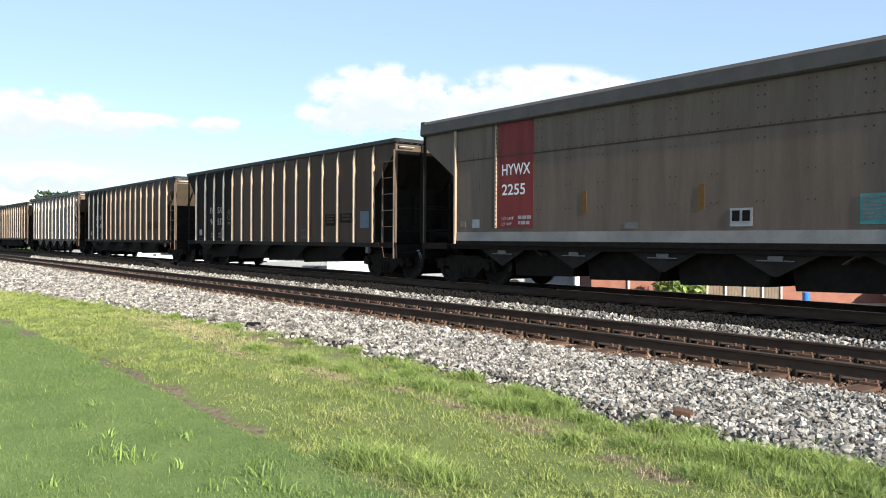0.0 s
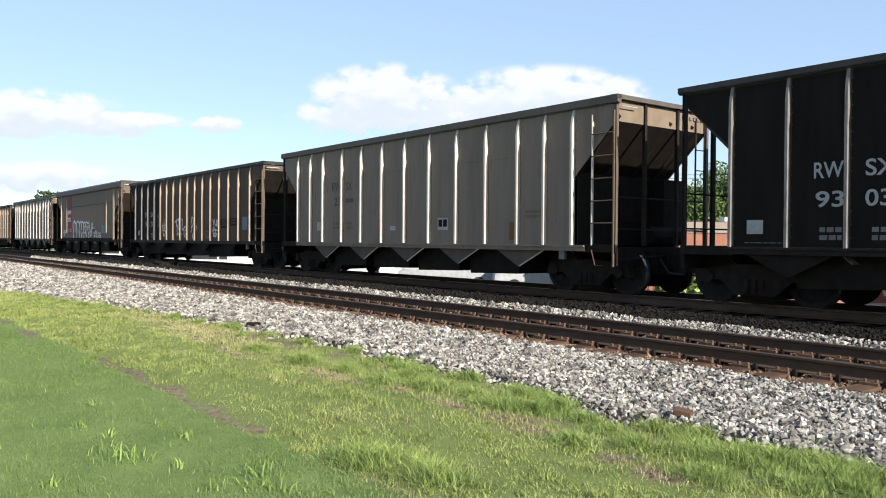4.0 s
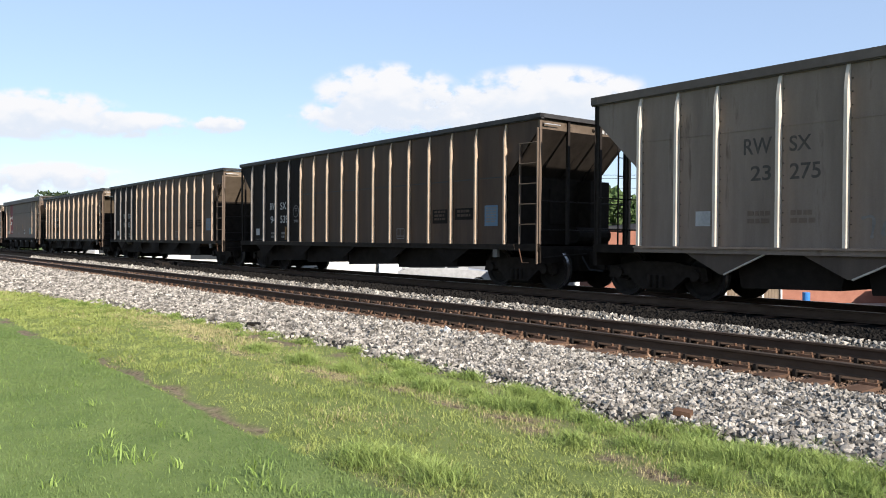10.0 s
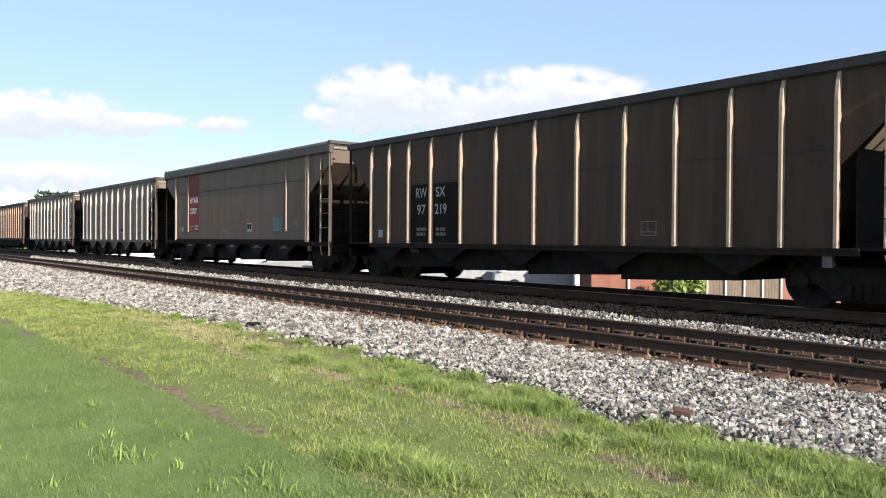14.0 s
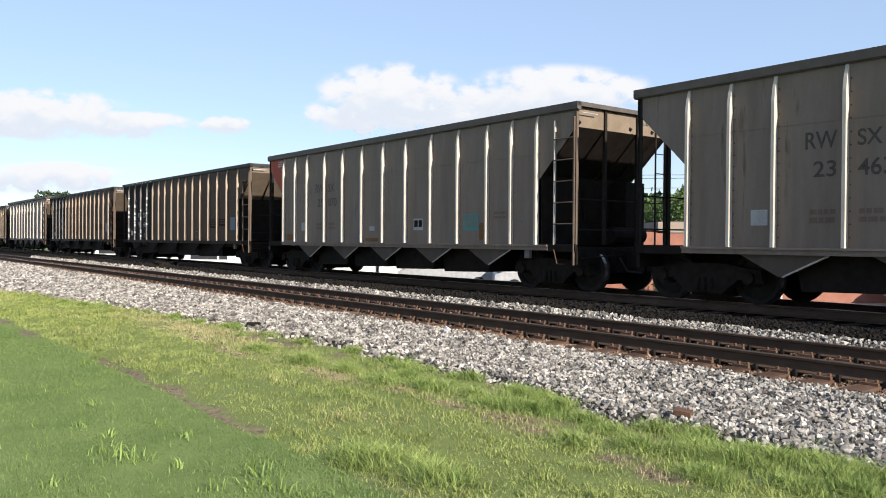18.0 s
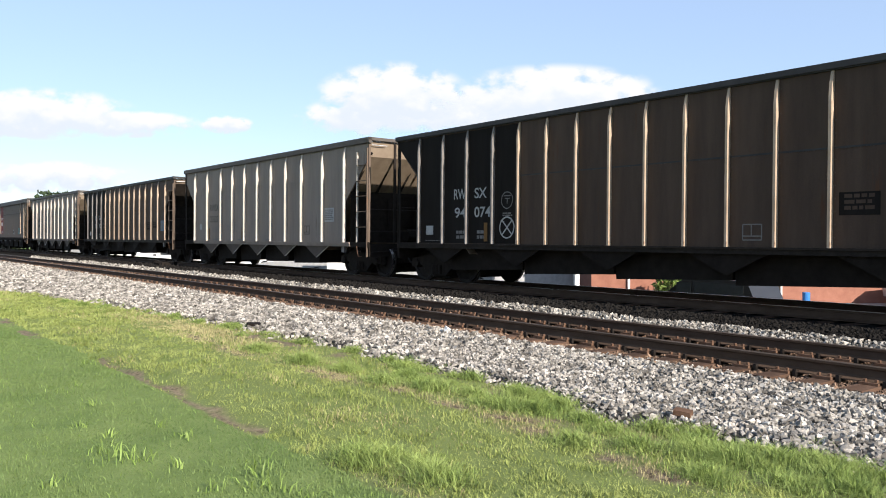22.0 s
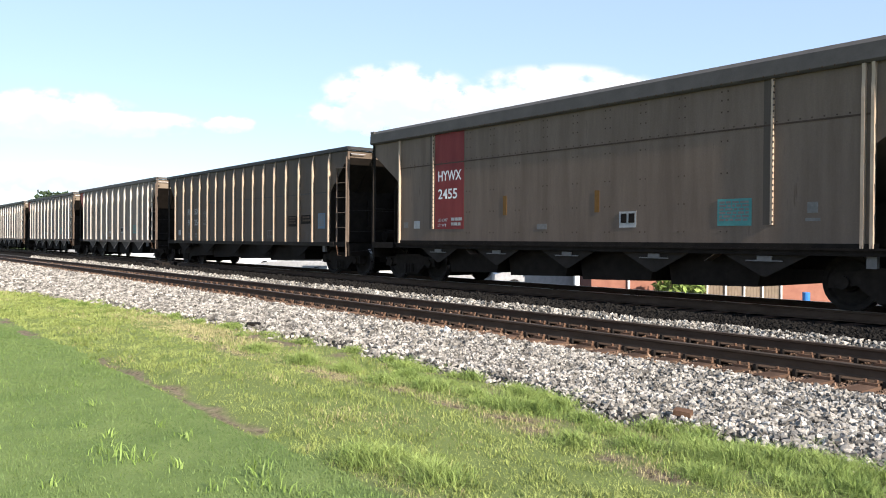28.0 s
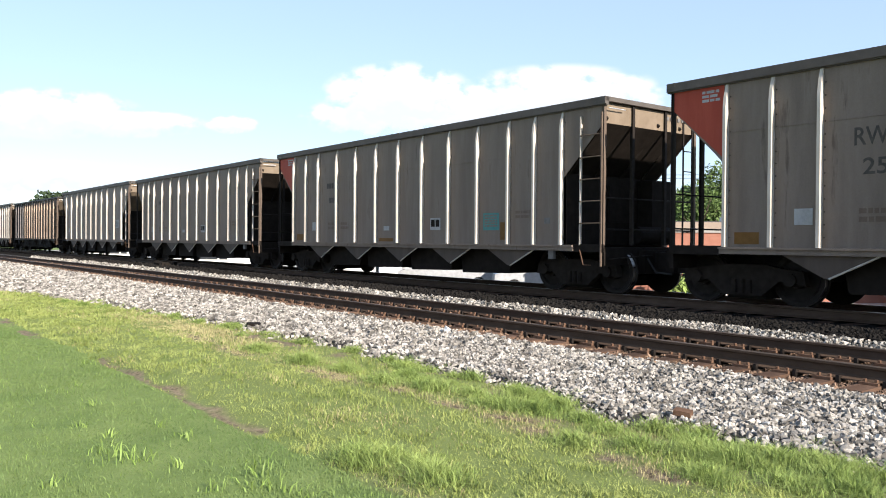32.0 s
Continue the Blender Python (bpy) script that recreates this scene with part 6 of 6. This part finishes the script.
def make_wire(off, drop, sag):
    """One wire, hung in bows from pole to pole."""
    way = []
    for (a, ha), (b, hb) in zip(POLES, POLES[1:]):
        for i in range(10):
            u = i / 10
            way.append((*spot(a + (b - a) * u, 46.0 + off), -1.2 + ha + (hb - ha) * u - drop - sag * 4 * u * (1 - u)))
    bm = bmesh.new()
    rings = [[bm.verts.new((x + dx, y, z + dz)) for dx, dz in ((0.014, 0), (-0.007, 0.012), (-0.007, -0.012))] for x, y, z in way]
    for a, b in zip(rings, rings[1:]):
        for i in range(3):
            bm.faces.new((a[i], a[(i + 1) % 3], b[(i + 1) % 3], b[i]))
    tagged(part("overhead_wire", bm, M["steel"], None), "black overhead wire between utility poles", "cable", group="overhead wires")


for off, drop in ((-1.0, 0.45), (-0.45, 0.6), (0.45, 1.1), (0.0, 1.9), (0.2, 3.2), (-0.2, 3.9)):
    make_wire(off, drop, 0.3)


# loose things on the stones
tagged(part("plank", boxes((-0.32, 0.32, -0.09, 0.09, 0, 0.05)), M["under"], None, at=pose(-13.95, 6.55, -0.57, 3, 2, 72)), "dark weathered plank lying on the ballast", "plank")
tagged(part("brick_fragment", boxes((-0.08, 0.08, -0.05, 0.05, 0, 0.05)), M["rust"], None, at=pose(-4.43, 6.3, -0.54, 8, 4, 20)), "broken red brick lying on the ballast", "brick")
white_lump = stones_mesh("pale_rock", np.zeros((1, 3)), np.ones(1), rng)
tagged(part("pale_rock", white_lump, M["white"], None, at=pose(-10.25, 8.08, -0.41) @ Matrix.Scale(0.13, 4)), "pale rounded rock at the edge of the ballast", "rock")
bm = boxes((-0.55, 0.55, -0.3, 0.3, 0, 0.1))
for i in range(9):
    rr = random.Random(i)
    bar(bm, (rr.uniform(-0.9, 0.9), rr.uniform(-0.25, 0.25), 0.05), (rr.uniform(-0.9, 0.9), rr.uniform(-0.25, 0.25), rr.uniform(0.15, 0.32)), 0.11, 7)
tagged(part("scrap_heap", bm, M["under"], None, at=(-36.0, 12.1, -0.32)), "dark heap of scrap steel lying between the tracks", "scrap")


# ---- clouds ----
def cloud_material(name, seed, thresh, scale):
    m, n, l, b = nodes_of(name)
    n.remove(b)
    out = n["Material Output"]
    tc = n.new("ShaderNodeTexCoord")
    mp = n.new("ShaderNodeMapping")
    mp.inputs["Location"].default_value = (seed, seed * 1.7, 0)
    mp.inputs["Scale"].default_value = (scale, scale * 1.5, 1)
    l.new(tc.outputs["Object"], mp.inputs[0])
    nz = n.new("ShaderNodeTexNoise")
    nz.inputs["Scale"].default_value, nz.inputs["Detail"].default_value, nz.inputs["Roughness"].default_value = 1.0, 5, 0.5
    l.new(mp.outputs[0], nz.inputs["Vector"])
    # thickest in the middle, thinning out to nothing at the rim
    gr = n.new("ShaderNodeTexGradient")
    gr.gradient_type = "SPHERICAL"
    m2 = n.new("ShaderNodeMapping")
    m2.inputs["Location"].default_value = (-1, -1, 0)
    m2.inputs["Scale"].default_value = (2, 2, 0)
    l.new(tc.outputs["Generated"], m2.inputs[0])
    l.new(m2.outputs[0], gr.inputs[0])
    ad = n.new("ShaderNodeMath")
    ad.operation = "MULTIPLY_ADD"
    l.new(gr.outputs["Fac"], ad.inputs[0])
    ad.inputs[1].default_value = 0.42
    l.new(nz.outputs["Fac"], ad.inputs[2])
    body = n.new("ShaderNodeMapRange")
    body.interpolation_type = "SMOOTHSTEP"
    body.inputs[1].default_value, body.inputs[2].default_value = thresh, thresh + 0.24
    l.new(ad.outputs[0], body.inputs[0])
    rim = n.new("ShaderNodeMapRange")
    rim.interpolation_type = "SMOOTHSTEP"
    rim.inputs[1].default_value, rim.inputs[2].default_value = 0.0, 0.25
    l.new(gr.outputs["Fac"], rim.inputs[0])
    mr = n.new("ShaderNodeMath")
    mr.operation = "MULTIPLY"
    l.new(body.outputs[0], mr.inputs[0])
    l.new(rim.outputs[0], mr.inputs[1])
    # white tops, gray-blue undersides
    sep = n.new("ShaderNodeSeparateXYZ")
    l.new(tc.outputs["Generated"], sep.inputs[0])
    up = n.new("ShaderNodeMath")
    up.operation = "MULTIPLY_ADD"
    l.new(nz.outputs["Fac"], up.inputs[0])
    up.inputs[1].default_value = 0.9
    l.new(sep.outputs["Y"], up.inputs[2])
    ur = n.new("ShaderNodeMapRange")
    ur.interpolation_type = "SMOOTHSTEP"
    ur.inputs[1].default_value, ur.inputs[2].default_value = 0.72, 1.12
    l.new(up.outputs[0], ur.inputs[0])
    tone = n.new("ShaderNodeMix")
    tone.data_type = "RGBA"
    tone.inputs["A"].default_value, tone.inputs["B"].default_value = (0.79, 0.885, 0.985, 1), (0.965, 1.0, 1.02, 1)
    l.new(ur.outputs[0], tone.inputs["Factor"])
    tr = n.new("ShaderNodeBsdfTransparent")
    em = n.new("ShaderNodeEmission")
    l.new(tone.outputs["Result"], em.inputs["Color"])
    em.inputs["Strength"].default_value = CLOUD_GLOW
    mx = n.new("ShaderNodeMixShader")
    l.new(mr.outputs[0], mx.inputs[0])
    l.new(tr.outputs[0], mx.inputs[1])
    l.new(em.outputs[0], mx.inputs[2])
    l.new(mx.outputs[0], out.inputs["Surface"])
    return m


CLOUD_D = 2600.0
VIEW = pose(0, 0, EYE_Z) @ Matrix.Rotation(radians(52.132), 4, "Z") @ Matrix.Rotation(radians(90 - 0.619), 4, "X") @ Matrix.Rotation(radians(CAM_ROLL), 4, "Z")
CLOUDS = []


def make_cloud(u, v, w, h, seed, thresh, scale):
    """A cloud bank far off: u, v the slopes of the line of sight to its middle, w and h its size as slopes."""
    me = bpy.data.meshes.new("cloud")
    deep = CLOUD_D + 14.0 * len(CLOUDS)
    a, b = w * deep / 2, h * deep / 2
    me.from_pydata([(-a, -b, 0), (a, -b, 0), (a, b, 0), (-a, b, 0)], [], [(0, 1, 2, 3)])
    me.materials.append(cloud_material("cloud_vapour", seed, thresh, scale / CLOUD_D * 10))
    c = new("cloud", me)
    c.matrix_basis = VIEW @ Matrix.Translation((u * deep, v * deep, -deep))
    tagged(c, "white cloud bank low in the blue sky", "cloud", group="clouds", kind="structure")
    CLOUDS.append(c)


F = 1397.5
for x, y, w, h, seed, th, sc in ((60, 203, 340, 96, 3.3, 0.48, 2.4), (205, 221, 290, 52, 5.3, 0.5, 2.6), (395, 221, 95, 34, 8.1, 0.45, 4.0), (690, 172, 270, 126, 1.2, 0.47, 2.4), (630, 208, 220, 70, 9.2, 0.52, 2.6), (980, 172, 370, 118, 6.4, 0.46, 2.2), (800, 203, 320, 76, 4.6, 0.53, 2.6), (930, 206, 360, 78, 7.7, 0.51, 2.6), (80, 315, 330, 62, 2.2, 0.5, 2.6)):
    make_cloud((x - 784) / F, (441 - y) / F, w / F * 1.12, h / F * 1.08, seed, th - 0.03, sc * 1.25)



def motions():
    rows = [2.0 * i for i in range(17)]
    for car, x0 in CARS:
        walk(car, [(t, pose(x0 + run(t), TRACK_FAR, TOP_FAR)) for t in rows])
    for driven, x0, pace in PASSING:
        walk(driven, [(0.0, pose(x0, 21.0, -1.5, 0, 0, 180)), (32.0, pose(x0 + 32.0 * pace, 21.0, -1.5, 0, 0, 180))])
    for c in CLOUDS:
        there = c.matrix_basis.copy()
        drift = Matrix.Translation(VIEW.to_3x3() @ Vector((30.0 / F * CLOUD_D, 0, 0)))
        walk(c, [(0.0, Matrix.Translation(-(drift.translation) / 2) @ there), (32.0, Matrix.Translation(drift.translation / 2) @ there)])
    # the wheels roll: one turning for the leading and one for the trailing axle of a truck, shared by all
    shared = {}
    for car, x0 in CARS:
        for tk in car.children:
            if not tk.name.startswith("truck"):
                continue
            for ws in tk.children:
                if not ws.name.startswith("wheelset"):
                    continue
                side = ws.location.x > 0
                if side not in shared:
                    home = ws.location.copy()
                    walk(ws, [(i / FPS, pose(*home) @ Matrix.Rotation((run(i / FPS) - run(0)) / 0.457, 4, "Y")) for i in range(32 * FPS + 1)])
                    shared[side] = ws.animation_data
                else:
                    ws.rotation_mode = "QUATERNION"
                    an = ws.animation_data_create()
                    an.action = shared[side].action
                    an.action_slot = shared[side].action_slot


motions()
